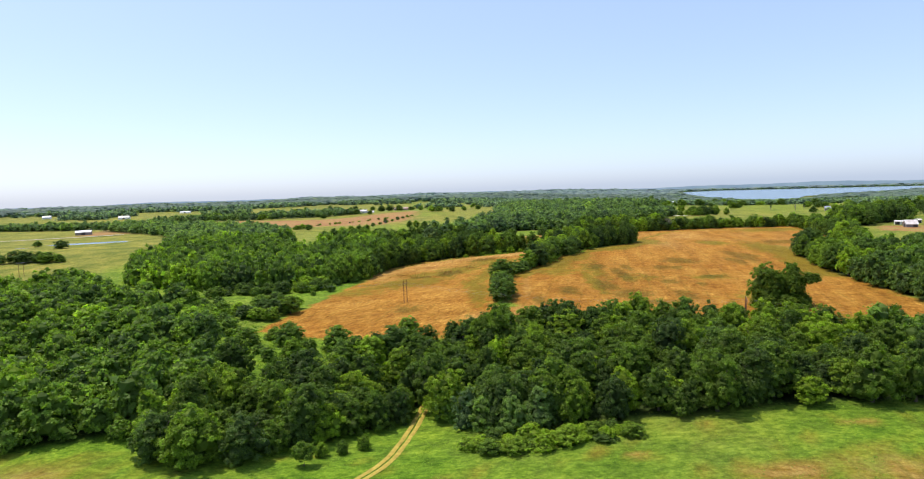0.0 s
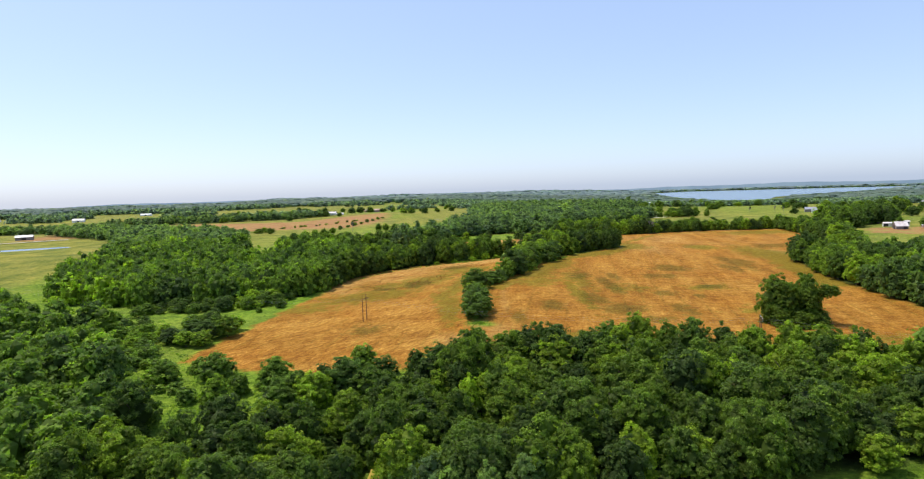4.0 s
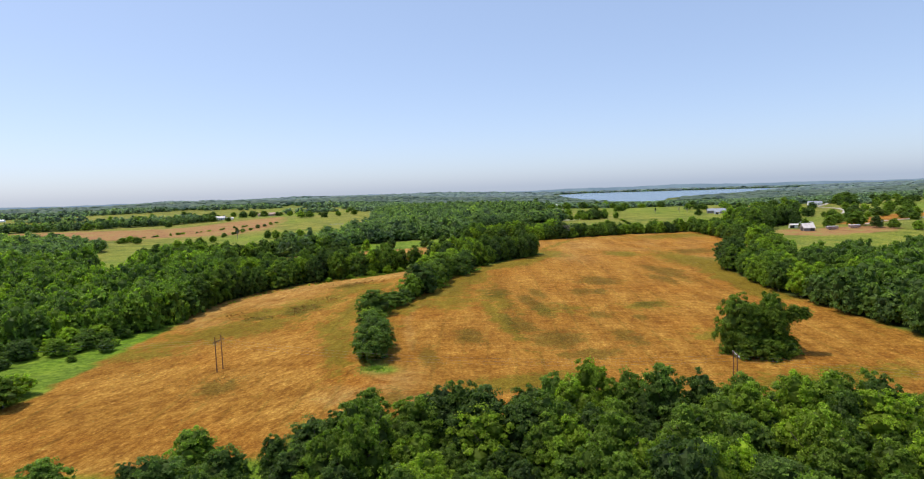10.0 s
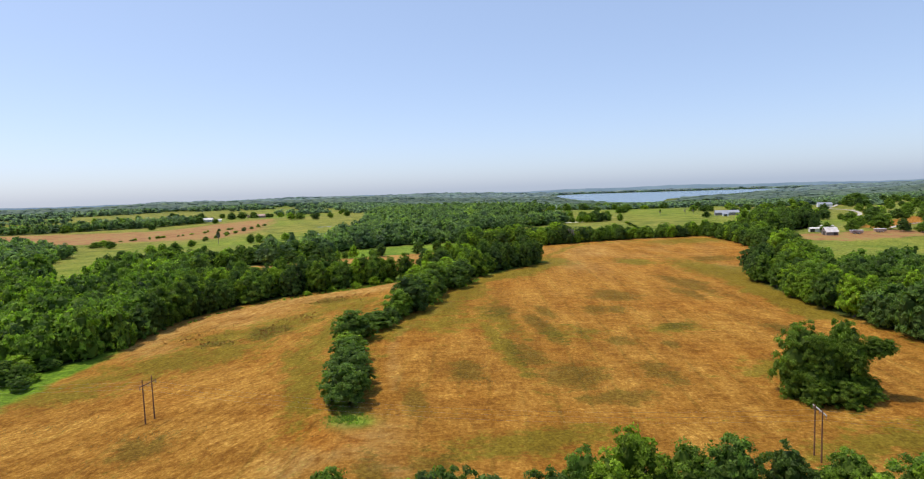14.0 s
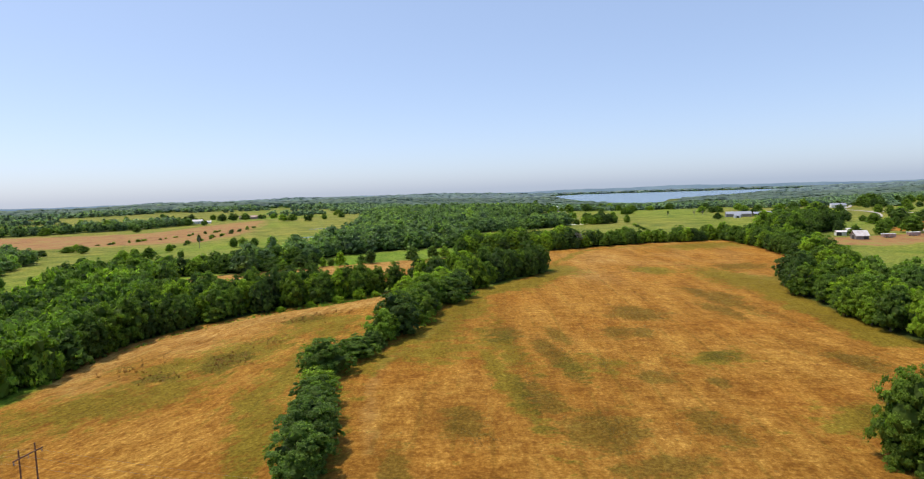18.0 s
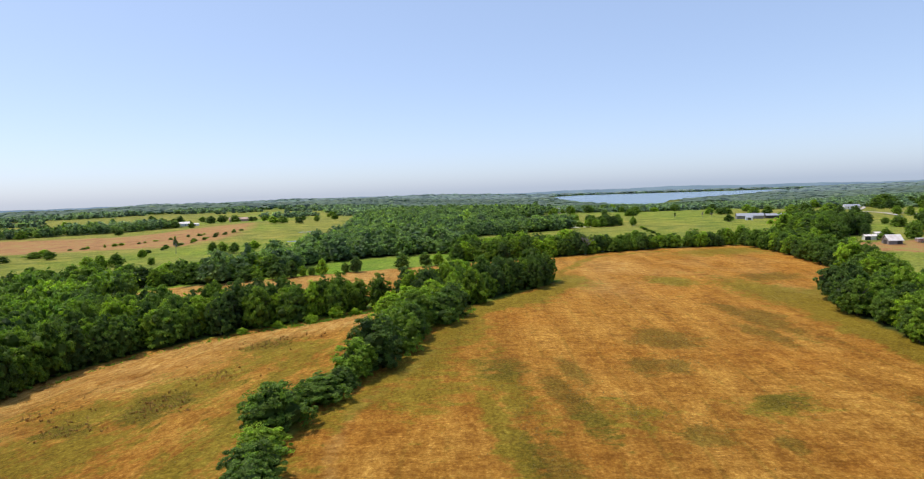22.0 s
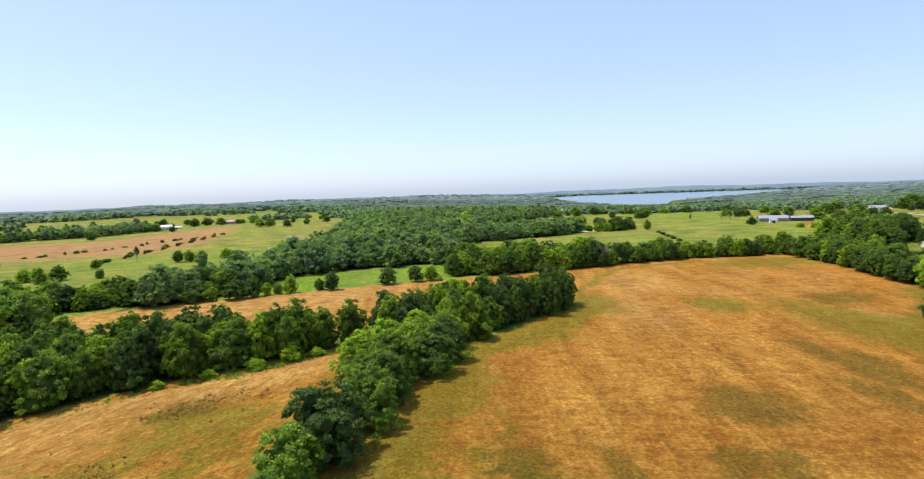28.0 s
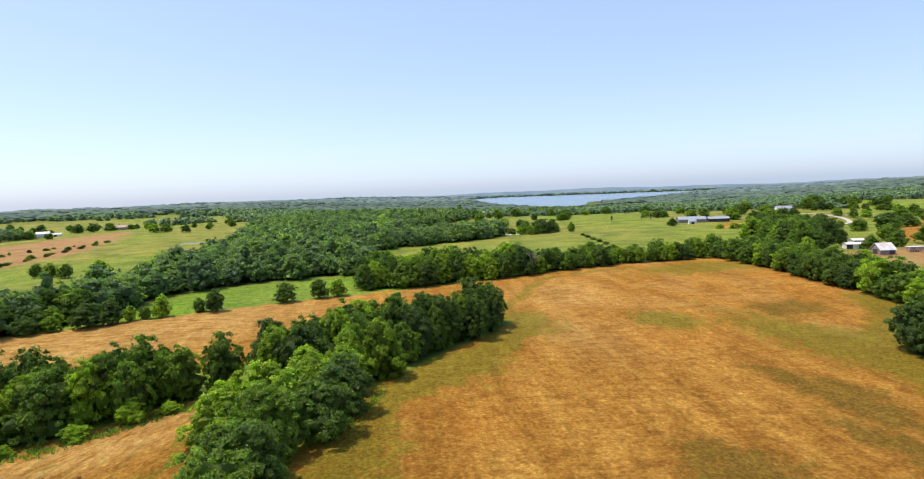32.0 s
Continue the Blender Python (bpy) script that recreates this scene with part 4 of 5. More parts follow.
LIGHT_MESH.attributes.new("light_tint", "FLOAT", "POINT").data.foreach_set("value", np.full(len(LIGHT_MESH.vertices), 0.98, np.float32))
for x, y, tall, wide in ((8, 151, 11.5, 7.5), (62, 146, 12, 8), (30, 133, 9, 7), (-34, 150, 9, 7)):
    tree(x, y, tall, wide, 2002, "woodland_tree", "bright yellow-green tree among darker trees", "woodland trees", 0.05, LIGHT_MESH)

OLIVE = leaf_material("lone_tree_leaves", False, 0.0, 1.1)
OLIVE_MESHES = []
for v, tr, tn in FINE_CROWNS:
    me = toned(raw_mesh("crown", v, tr, OLIVE), tn)
    me.attributes.new("tint", "FLOAT", "POINT").data.foreach_set("value", np.full(len(me.vertices), 0.66, np.float32))
    OLIVE_MESHES.append(me)
for k in range(16):
    tree(1 + 2.0 * k + math.sin(k * 2.7), 109.5 + 1.6 * math.sin(k * 1.9) - 0.08 * k, 2.2 + 0.9 * math.sin(k * 3.1), 4.4 + 0.8 * math.sin(k * 1.3), 1830 + k, "shrub", "low leafy thicket at the meadow's edge", "meadow thicket", 0.0, LIGHT_MESH if k % 3 else None)
for k, (x, y, tall, wide) in enumerate(((-44, 110, 7.5, 7.5), (-39, 113, 7, 6.5), (-35, 117, 8, 7.5), (-30, 120, 8.5, 7.5), (-25, 124, 9, 8), (-20, 126, 9, 7.5), (-16, 129, 9, 7), (-4, 128, 9, 7.5), (0, 123, 8.5, 7.5), (4, 119, 8, 7), (9, 116, 8.5, 8), (15, 117, 9, 8), (4, 126, 10, 8.5), (11, 123, 10, 8.5), (20, 119, 9.5, 8))):
    tree(x, y, tall, wide, 1860 + k, "scrub_tree", "rounded broad-leaved tree in the scrub beside the track" if k < 7 else "pale blue-green willow at the meadow's edge", "woodland trees", 0.0, None if k < 7 else WILLOW_CROWNS[k % 8])
# lone tree in the mown field: two wide crowns, leafy to the ground, one limb reaching out
lone = thing("field_tree", pose(114, 208, z_at(114, 208) - 0.1), "broad lone tree in the mown field, leafy to the ground", "tree")
for x, y in ((-4, 1), (5, 0)):
    c = new("trunk", TRUNKS[1])
    c.parent, c.location, c.scale = lone, (x, y, 0), (14, 14, 14)
for k, (x, y, z, w, h) in enumerate(((-4.6, 2, 0.8, 11.5, 15.4), (4.6, 0.5, 0.8, 10, 15.0), (0, 1, 2.0, 9, 11), (-4, -1, 4.0, 9, 10), (3.5, -1.5, 4.0, 8, 9.5), (-7, 1, -0.6, 7, 8), (-6, -3, -0.8, 7, 6.5), (-1, -4.5, -0.8, 8, 6), (4, -4.5, -0.8, 7.5, 5.5), (8, -2.5, -0.8, 6.0, 5.0), (8.5, 2, -0.6, 6.0, 6.5), (0, 6, -0.6, 9, 9), (8, -3.0, 8.2, 5.6, 4.6), (10.2, -4.0, 9.0, 4.0, 3.2))):
    c = new("crown", OLIVE_MESHES[k % 3])
    c.parent, c.location = lone, (x, y, z)
    c.rotation_euler = (0, 0, k * 1.3)
    c.scale = (w / 1.9, w / 1.9, h / FINE_CROWNS[k % 3][0][:, 2].max())

# single trees and bushes on the pastures
PASTURE_TREES = ((-186, 613, 5, 7), (-180, 641, 5, 13), (-163, 623, 7, 9), (-102, 541, 8, 9), (-96, 547, 9, 9), (-97, 598, 6, 7), (-77, 547, 5, 5), (-54, 609, 8, 7), (-47, 606, 8, 8), (-38, 597, 8, 9), (-28, 623, 7, 9), (-175, 645, 6, 9), (-207, 617, 4, 8), (-219, 930, 8, 10), (-112, 549, 7, 9))
PASTURE_EAST = ((293, 741, 9, 9), (269, 682, 11, 10), (278, 672, 12, 14), (306, 702, 10, 11), (299, 659, 9, 7), (286, 690, 10, 12), (462, 756, 9, 14), (473, 758, 7, 9), (389, 646, 8, 8), (487, 734, 9, 13), (525, 759, 8, 10), (331, 880, 13, 13), (376, 922, 11, 15), (420, 965, 12, 16), (438, 975, 12, 16), (416, 904, 9, 8), (420, 873, 10, 16), (448, 875, 7, 13))
CLUMP_EAST = ((252, 672, 6, 8), (258, 668, 7, 8), (264, 662, 8, 9), (271, 664, 9, 10), (278, 664, 10, 10), (284, 668, 11, 11), (276, 674, 11, 11), (290, 668, 7, 7), (292, 676, 8, 9), (262, 672, 9, 10))
LAKE_SIDE = ((318, 960, 10, 13), (330, 934, 9, 12), (346, 915, 11, 13), (405, 1000, 11, 15), (430, 1020, 10, 14), (452, 1005, 12, 16), (466, 990, 11, 15), (462, 930, 9, 12), (482, 880, 10, 13), (455, 768, 9, 11), (479, 770, 8, 10), (503, 830, 10, 13), (530, 800, 10, 13), (556, 756, 9, 12))
FARM_TREES = ((480, 671, 12, 14), (471, 638, 11, 11), (484, 634, 12, 14), (492, 626, 12, 11), (505, 640, 12, 12), (545, 602, 9, 8), (552, 596, 8, 9), (452, 511, 13, 17), (438, 520, 9, 12), (522, 541, 8, 8), (660, 740, 15, 22), (685, 755, 17, 22), (705, 765, 15, 22), (644, 710, 11, 12), (431, 563, 11, 15), (420, 545, 9, 12), (446, 556, 10, 13))
YARD_TREES = ((343, 446, 8, 8), (366, 448, 9, 10), (392, 470, 9, 11), (405, 480, 8, 10), (404, 594, 5, 9), (410, 590, 4, 8), (396, 600, 4, 7), (470, 470, 7, 9), (500, 500, 8, 12), (480, 488, 6, 10), (389, 447, 13, 14), (389, 430, 9, 10), (395, 422, 8, 9), (399, 407, 7, 8), (405, 403, 5, 6), (545, 545, 6, 8), (550, 539, 6, 7), (518, 666, 12, 14), (549, 729, 12, 15), (352, 468, 9, 6))
WEST_FARM = ((-51, 1009, 11, 14), (-38, 1008, 10, 16), (-15, 992, 10, 12), (-188, 1055, 10, 16), (-160, 1027, 8, 11), (-138, 1131, 13, 20), (-150, 1110, 13, 16), (-120, 1140, 12, 18), (-205, 1070, 9, 12), (-311, 1394, 8, 12), (-330, 480, 8, 12), (-286, 402, 8, 13), (-294, 405, 8, 12), (-303, 404, 9, 14), (-312, 406, 9, 12), (-320, 400, 8, 12), (-330, 408, 8, 12), (-278, 402, 6, 8), (-372, 512, 6, 8))
CSTRIP = ((63, 460, 8, 8), (75, 461, 7.5, 7), (82, 462, 7.5, 7), (24, 454, 7.5, 7), (35, 457, 5, 4.5), (40, 455, 8, 6.5), (19, 454, 4.5, 4.5), (15, 453, 5.5, 4.5), (-11, 447, 6, 7), (-5, 448, 5, 5.5), (4, 449, 9, 10), (10, 451, 8, 8))
for trees, label, group in ((PASTURE_TREES, "single round tree on a green pasture", "western pasture trees"), (PASTURE_EAST, "single dark green tree on a wide pasture", "eastern pasture trees"), (CLUMP_EAST, "small tree in a pasture thicket", "pasture thicket"), (LAKE_SIDE, "round tree at the pasture's far edge", "pasture edge trees"), (FARM_TREES, "farm tree near the gravel road", "farm trees"), (YARD_TREES, "tree beside the farmyard and its straw field", "farm trees"), (WEST_FARM, "tree beside a distant farm", "western farm trees"), (CSTRIP, "small tree between stubble strip and green pasture", "strip trees")):
    for k, (x, y, tall, wide) in enumerate(trees):
        tree(x, y, tall, wide, 4000 + k * 7 + len(label), "pasture_tree", label, group, 0.06, BRIGHT_CROWNS[k % 8] if trees is CSTRIP or k % 3 == 0 else None)
cr = random.Random(55)
for poly, n, label, group in (([(400, 480), (520, 500), (640, 560), (900, 780), (760, 900), (560, 780), (450, 700), (385, 540)], 60, "farm tree near the gravel road", "farm trees"), ([(-300, 900), (-90, 1080), (30, 1000), (40, 1250), (-320, 1330), (-520, 1000)], 45, "tree beside a distant farm", "western farm trees"), ([(180, 700), (330, 720), (430, 880), (520, 1050), (260, 900)], 14, "single dark green tree on a wide pasture", "eastern pasture trees")):
    px0, px1 = min(q[0] for q in poly), max(q[0] for q in poly)
    py0, py1 = min(q[1] for q in poly), max(q[1] for q in poly)
    while n:
        x, y = cr.uniform(px0, px1), cr.uniform(py0, py1)
        if inside(poly, [x], [y])[0] and waves(np.array([x]), np.array([y]), 110, 88)[0] > 0.1 and min(math.hypot(x - q[0], y - q[1]) for q in ((432, 672), (455, 664), (628, 745), (567, 650), (640, 740), (356, 1000), (-183, 1092), (-122, 1190), (-167, 1080), (563, 600), (590, 700), (512, 492), (693, 791))) > 22:
            s = cr.uniform(0.6, 1.3)
            tree(x, y, 9 * s, 10.5 * s, 4300 + n * 3, "pasture_tree", label, group, 0.05)
            n -= 1
for k in range(26):
    u = k / 25
    tree(-76 - 30 * u + 3 * math.sin(k * 2.1), 895 - 270 * u, 1.6 + 1.8 * math.sin(k * 3.7) ** 2, 4.6 + 2.0 * math.sin(k * 1.9), 4700 + k, "shrub", "small shrub along a field boundary", "boundary shrubs", 0.0)
for k in range(15):
    u = k / 14
    tree(-182 + 86 * u + 3 * math.sin(k * 2.3), 704 + 60 * u + 86 * u * u, 1.4 + 1.5 * math.sin(k * 2.7) ** 2, 4.2 + 1.8 * math.sin(k * 1.7), 4730 + k, "shrub", "small shrub along a ploughed field's ditch", "ditch shrubs", 0.0)
for k in range(6):
    tree(288 - 6.4 * k, 624 - 17 * k, 2.2, 4.5, 4750 + k, "shrub", "small dark shrub along a pasture fence", "fence shrubs", 0.0)


# weeds and rank grass standing in the stubble and the meadow
def tufts(name, x, y, tall, mat, label, seed):
    r = np.random.default_rng(seed)
    n, blades = len(x), 7
    foot = np.stack([x, y, height(x, y) - 0.03], -1)
    a = r.uniform(0, 6.283, (n, blades))
    out = np.stack([np.cos(a), np.sin(a), np.zeros_like(a)], -1)
    side = np.stack([-np.sin(a), np.cos(a), np.zeros_like(a)], -1)
    t = tall[:, None, None] * r.uniform(0.6, 1.2, (n, blades, 1))
    base = foot[:, None] + out * t * r.uniform(0.0, 0.8, (n, blades, 1))
    tip = base + out * t * 0.5 + np.array([0, 0, 1.0]) * t
    v = np.stack([base - side * t * 0.22, base + side * t * 0.22, tip], 2).reshape(-1, 3)
    me = toned(raw_mesh(name, v, np.arange(len(v)).reshape(-1, 3), mat), np.full(len(v), 0.6))
    me.attributes.new("tint", "FLOAT", "POINT").data.foreach_set("value", np.repeat(r.beta(2, 3, n), blades * 3).astype(np.float32))
    tagged(new(name, me), label, "weeds", kind="stuff")


WEED = plain("weed_leaves", (0.13, 0.1, 0.022), (0.27, 0.2, 0.045), 0.4, 0.9, 0, 0.0)
DEAD_WEED = plain("dead_weed_stalks", (0.24, 0.12, 0.025), (0.42, 0.23, 0.05), 0.6, 0.9, 0, 0.0)
spots = ((46, 238, 4, 7), (62, 251, 5, 10), (87, 227, 6, 5), (91, 256, 5, 7), (69, 232, 4, 6), (114, 261, 8, 4), (141, 250, 6, 6), (115, 302, 10, 8), (106, 286, 7, 6), (151, 318, 8, 16), (66, 268, 4, 8), (76, 275, 3, 9), (84, 265, 4, 7), (64, 287, 5, 6), (-20, 226, 8, 4), (-44, 236, 8, 4), (181, 338, 8, 10), (-30, 312, 12, 9), (5, 310, 12, 10))
wr = np.random.default_rng(91)
wx = np.concatenate([wr.normal(s[0], s[2] * 0.6, 170) for s in spots] + [wr.uniform(-60, 165, 2600)])
wy = np.concatenate([wr.normal(s[1], s[3] * 0.6, 170) for s in spots] + [wr.uniform(190, 400, 2600)])
ok = np.maximum(depth_in(FIELD_WEST, wx, wy), depth_in(FIELD_EAST, wx, wy)) > 1
tufts("field_weeds", wx[ok], wy[ok], wr.uniform(0.1, 0.24, ok.sum()), WEED, "dry brown weeds standing in the stubble", 92)
tx = np.concatenate([wr.normal(c, 4.5, 70) for c in (-8, 10, -22, -6, 2, 18, -30)])
ty = np.concatenate([wr.normal(c, 3.0, 70) for c in (295, 335, 290, 300, 312, 338, 300)])
ok = depth_in(FIELD_WEST, tx, ty) > 1
tufts("dead_weeds", tx[ok], ty[ok], wr.uniform(0.2, 0.55, ok.sum()), DEAD_WEED, "tall dead brown weeds left standing in the stubble", 97)
mx, my = wr.uniform(-40, 120, 5200), wr.uniform(78, 118, 5200)
tufts("meadow_grass", mx, my, wr.uniform(0.08, 0.22, len(mx)), LEAF_STUFF, "rank green grass tufts on the meadow", 93)
mx, my = wr.uniform(-100, -8, 5000), wr.uniform(160, 275, 5000)
ok = (depth_in(CORNER_SCRUB, mx, my) > -6) & (depth_in(FIELD_WEST, mx, my) < -1)
tufts("rough_grass", mx[ok], my[ok], wr.uniform(0.2, 0.7, ok.sum()), LEAF_STUFF, "rank bright grass and weeds beside the field", 94)
vx = np.concatenate([wr.uniform(8, 50, 420), wr.uniform(-40, 8, 120), wr.uniform(50, 75, 200)])
vy = np.interp(vx, (-40, -24, -8, 8, 22, 34, 50, 62, 75), (322, 340, 346, 352, 354, 360, 368, 336, 354)) + wr.normal(0.8, 1.0, len(vx))
tufts("verge_weeds", vx, vy, wr.uniform(0.25, 0.7, len(vx)), LEAF_STUFF, "rank bright weeds along the wood's edge", 96)
for k, (x, y, tall, wide) in enumerate(((22, 357, 3, 5), (30, 361, 4.2, 5.5), (36, 363, 2.4, 4), (12, 355, 2.2, 4), (2, 352, 2.0, 4), (44, 366, 2.6, 4.5))):
    tree(x, y, tall, wide, 1760 + k, "shrub", "bright green bush at the wood's edge", "wood edge shrubs", 0.0, LIGHT_MESH)
mx, my = wr.normal(15, 1.7, 160), wr.normal(223, 1.3, 160)
tufts("nettles", mx, my, wr.uniform(0.25, 0.55, 160), LEAF_STUFF, "bright green weeds at the hedge's foot", 95)


# dead and thin trees
def bare_tree(x, y, tall, label, seed, leafy):
    root = thing("bare_tree", pose(x, y, z_at(x, y) - 0.05, 0, 0, seed * 50), label, "tree", "thin trees")
    r = random.Random(seed)
    bm = bmesh.new()

    def twig(p, d, length, radius, depth):
        q = p + d * length
        turn = d.to_track_quat("Z", "Y")
        ends = [[bm.verts.new(c + turn @ Vector((math.cos(a) * w, math.sin(a) * w, 0))) for a in (0, 2.09, 4.19)] for c, w in ((p, radius), (q, radius * 0.6))]
        for i in range(3):
            bm.faces.new((ends[0][i], ends[0][(i + 1) % 3], ends[1][(i + 1) % 3], ends[1][i]))
        if depth:
            for i in range(3 + (depth > 2)):
                side = Vector((r.uniform(-1, 1), r.uniform(-1, 1), r.uniform(0.1, 0.9))).normalized()
                twig(p + d * length * r.uniform(0.5, 1), (d * 0.6 + side * 0.8).normalized(), length * r.uniform(0.5, 0.75), radius * 0.55, depth - 1)

    twig(Vector((0, 0, 0)), Vector((0.03, 0.02, 1)).normalized(), tall * 0.42, tall * 0.022, 4)
    part("branches", bm, DEAD_WOOD, root)
    if leafy:
        c = new("crown", CROWN_MESHES[seed % 8])
        c.parent, c.location, c.scale = root, (0, 0, tall * 0.5), (tall * 0.16, tall * 0.16, tall * 0.24)


for k, (x, y, tall, leafy) in enumerate(((165, 467, 12, False), (386, 729, 7, True), (403, 705, 9, False), (414, 706, 9, True), (-81, 620, 11, True), (57, 371, 11, False))):
    bare_tree(x, y, tall, "thin half-bare tree with grey branches", 60 + k, leafy)


# ---- dirt track and gravel roads ----
def ribbon(name, points, width, mat, label, lift, ruts=False):
    path = [Vector((*p, 0)) for p in points]
    dense = []
    for i in range(len(path) - 1):
        a, b = path[max(i - 1, 0)], path[min(i + 2, len(path) - 1)]
        p, q = path[i], path[i + 1]
        n = max(3, int((q - p).length / 2.0))
        for k in range(n):
            u = k / n
            dense.append(0.5 * ((2 * p) + (q - a) * u + (2 * a - 5 * p + 4 * q - b) * u * u + (3 * p - a - 3 * q + b) * u ** 3))
    dense.append(path[-1])
    across = (-0.5, -0.3, -0.12, 0.12, 0.3, 0.5)
    bm = bmesh.new()
    rings = []
    for i, p in enumerate(dense):
        d = dense[min(i + 1, len(dense) - 1)] - dense[max(i - 1, 0)]
        side = Vector((d.y, -d.x, 0)).normalized()
        ring = []
        for k, u in enumerate(across):
            wob = 0.12 * math.sin(i * 1.7 + k * 2.3) * width if k in (0, 5) else 0
            q = p + side * (u * width + wob * 0.5)
            dip = -0.04 if ruts and k in (1, 4) else 0
            ring.append(bm.verts.new((q.x, q.y, z_at(q.x, q.y) + lift + dip - (0.1 if k in (0, 5) else 0))))
        rings.append(ring)
    for a, b in zip(rings, rings[1:]):
        for k in range(5):
            bm.faces.new((a[k], a[k + 1], b[k + 1], b[k]))
    me = bpy.data.meshes.new(name)
    bm.to_mesh(me)
    bm.free()
    me.materials.append(mat)
    return tagged(new(name, me), label, "road", kind="structure")


TRACK = ((-32, 70), (-23, 92), (-19, 100), (-15.5, 107), (-13, 119), (-11, 132), (-9.5, 142))
for rut in (-0.72, 0.72):
    ribbon("dirt_track", [(x + rut * 0.92, y - rut * 0.38) for x, y in TRACK], 1.05, DIRT, "yellow-brown wheel rut of a farm track through meadow", 0.2, True)
ribbon("road", ((760, 860), (693, 791), (640, 740), (590, 700), (567, 650), (540, 610), (500, 572), (470, 560)), 3.6, GRAVEL, "pale gravel road between pastures", 0.6)
ribbon("road", ((566, 648), (563, 600), (550, 525), (512, 492), (470, 476), (440, 471), (400, 450)), 3.2, GRAVEL, "pale gravel farm lane", 0.6)
ribbon("road", ((-560, 560), (-470, 585), (-420, 610), (-370, 640)), 6, GRAVEL, "pale farm lane across the western pasture", 0.6)
ribbon("road", ((343, 905), (335, 940), (320, 985), (300, 1000)), 7, GRAVEL, "pale drive beside a white farmhouse", 0.6)


# ---- utility poles ----
def box(bm, x0, y0, z0, x1, y1, z1):
    v = [bm.verts.new(p) for p in ((x0, y0, z0), (x1, y0, z0), (x1, y1, z0), (x0, y1, z0), (x0, y0, z1), (x1, y0, z1), (x1, y1, z1), (x0, y1, z1))]
    for f in ((3, 2, 1, 0), (4, 5, 6, 7), (0, 1, 5, 4), (1, 2, 6, 5), (2, 3, 7, 6), (3, 0, 4, 7)):
        bm.faces.new([v[k] for k in f])


def round_post(bm, x, y, z0, z1, r0, r1, sides=10):
    m = Matrix.Translation((x, y, (z0 + z1) / 2))
    bmesh.ops.create_cone(bm, cap_ends=True, segments=sides, radius1=r0, radius2=r1, depth=z1 - z0, matrix=m)


def utility_frame(x, y, tall, label, arm=None):
    """Two wooden poles with one crossarm, square to the line."""
    root = thing("utility_pole", pose(x, y, z_at(x, y) - 0.15, 0, 0, 69), label, "utility pole", "utility poles")
    for u in (-1.35, 1.35):
        bm = bmesh.new()
        round_post(bm, u, 0, -0.3, tall, 0.14, 0.1)
        part("pole", bm, POLE_WOOD, root)
    drop = 1.1 if arm else 0.35
    bm = bmesh.new()
    box(bm, -2.5, -0.2, tall - drop - 0.2, 2.5, -0.08, tall - drop)
    part("crossarm", bm, arm or ARM_WOOD, root, "" if arm else "weathered pale crossarm")
    for u in (-2.35, 0, 2.35):
        bm = bmesh.new()
        for n in range(3):
            round_post(bm, u, -0.14, tall - drop - 0.38 - 0.16 * n, tall - drop - 0.27 - 0.16 * n, 0.1, 0.05, 8)
        part("insulator", bm, GLASS_CAP, root)


utility_frame(-23.5, 233.3, 9.2, "pair of brown wooden poles with a crossarm in stubble", POLE_WOOD)
utility_frame(91.0, 186.3, 8.9, "pair of brown wooden poles with a pale crossarm near a tree")
utility_frame(-262, 345, 9.2, "distant pair of wooden poles in a pasture")


def cable(a, b, sag, label):
    bm = bmesh.new()
    rings = []
    n = 40
    for k in range(n + 1):
        u = k / n
        q = Vector(a).lerp(Vector(b), u) - Vector((0, 0, 4 * sag * u * (1 - u)))
        rings.append([bm.verts.new(q + Vector((0, 0.013 * math.cos(w), 0.013 * math.sin(w)))) for w in (0, 2.09, 4.19)])
    for r0, r1 in zip(rings, rings[1:]):
        for k in range(3):
            bm.faces.new((r0[k], r0[(k + 1) % 3], r1[(k + 1) % 3], r1[k]))
    me = bpy.data.meshes.new("power_cable")
    bm.to_mesh(me)
    bm.free()
    me.materials.append(CABLE)
    tagged(new("power_cable", me), label, "power cable", "power cables")


CABLE = plain("cable_alloy", (0.3, 0.3, 0.31), (0.45, 0.45, 0.46), 2.0, 0.5, 0.6, 0.0)
LINE_STOPS = ((-262, 345), (-23.5, 233.3), (91.0, 186.3), (330, 96))
for (ax, ay), (bx, by), label in zip(LINE_STOPS, LINE_STOPS[1:], ("thin slack power cable over the western wood", "thin slack power cable across the stubble between two pole frames", "thin power cable running on over the trees")):
    ux, uy = Vector((bx - ax, by - ay)).normalized()
    for off in (-2.35, 0, 2.35):
        a = (ax - uy * off, ay + ux * off, z_at(ax, ay) + 7.5)
        b = (bx - uy * off, by + ux * off, z_at(bx, by) + 7.5)
        cable(a, b, 0.022 * math.hypot(bx - ax, by - ay), label)


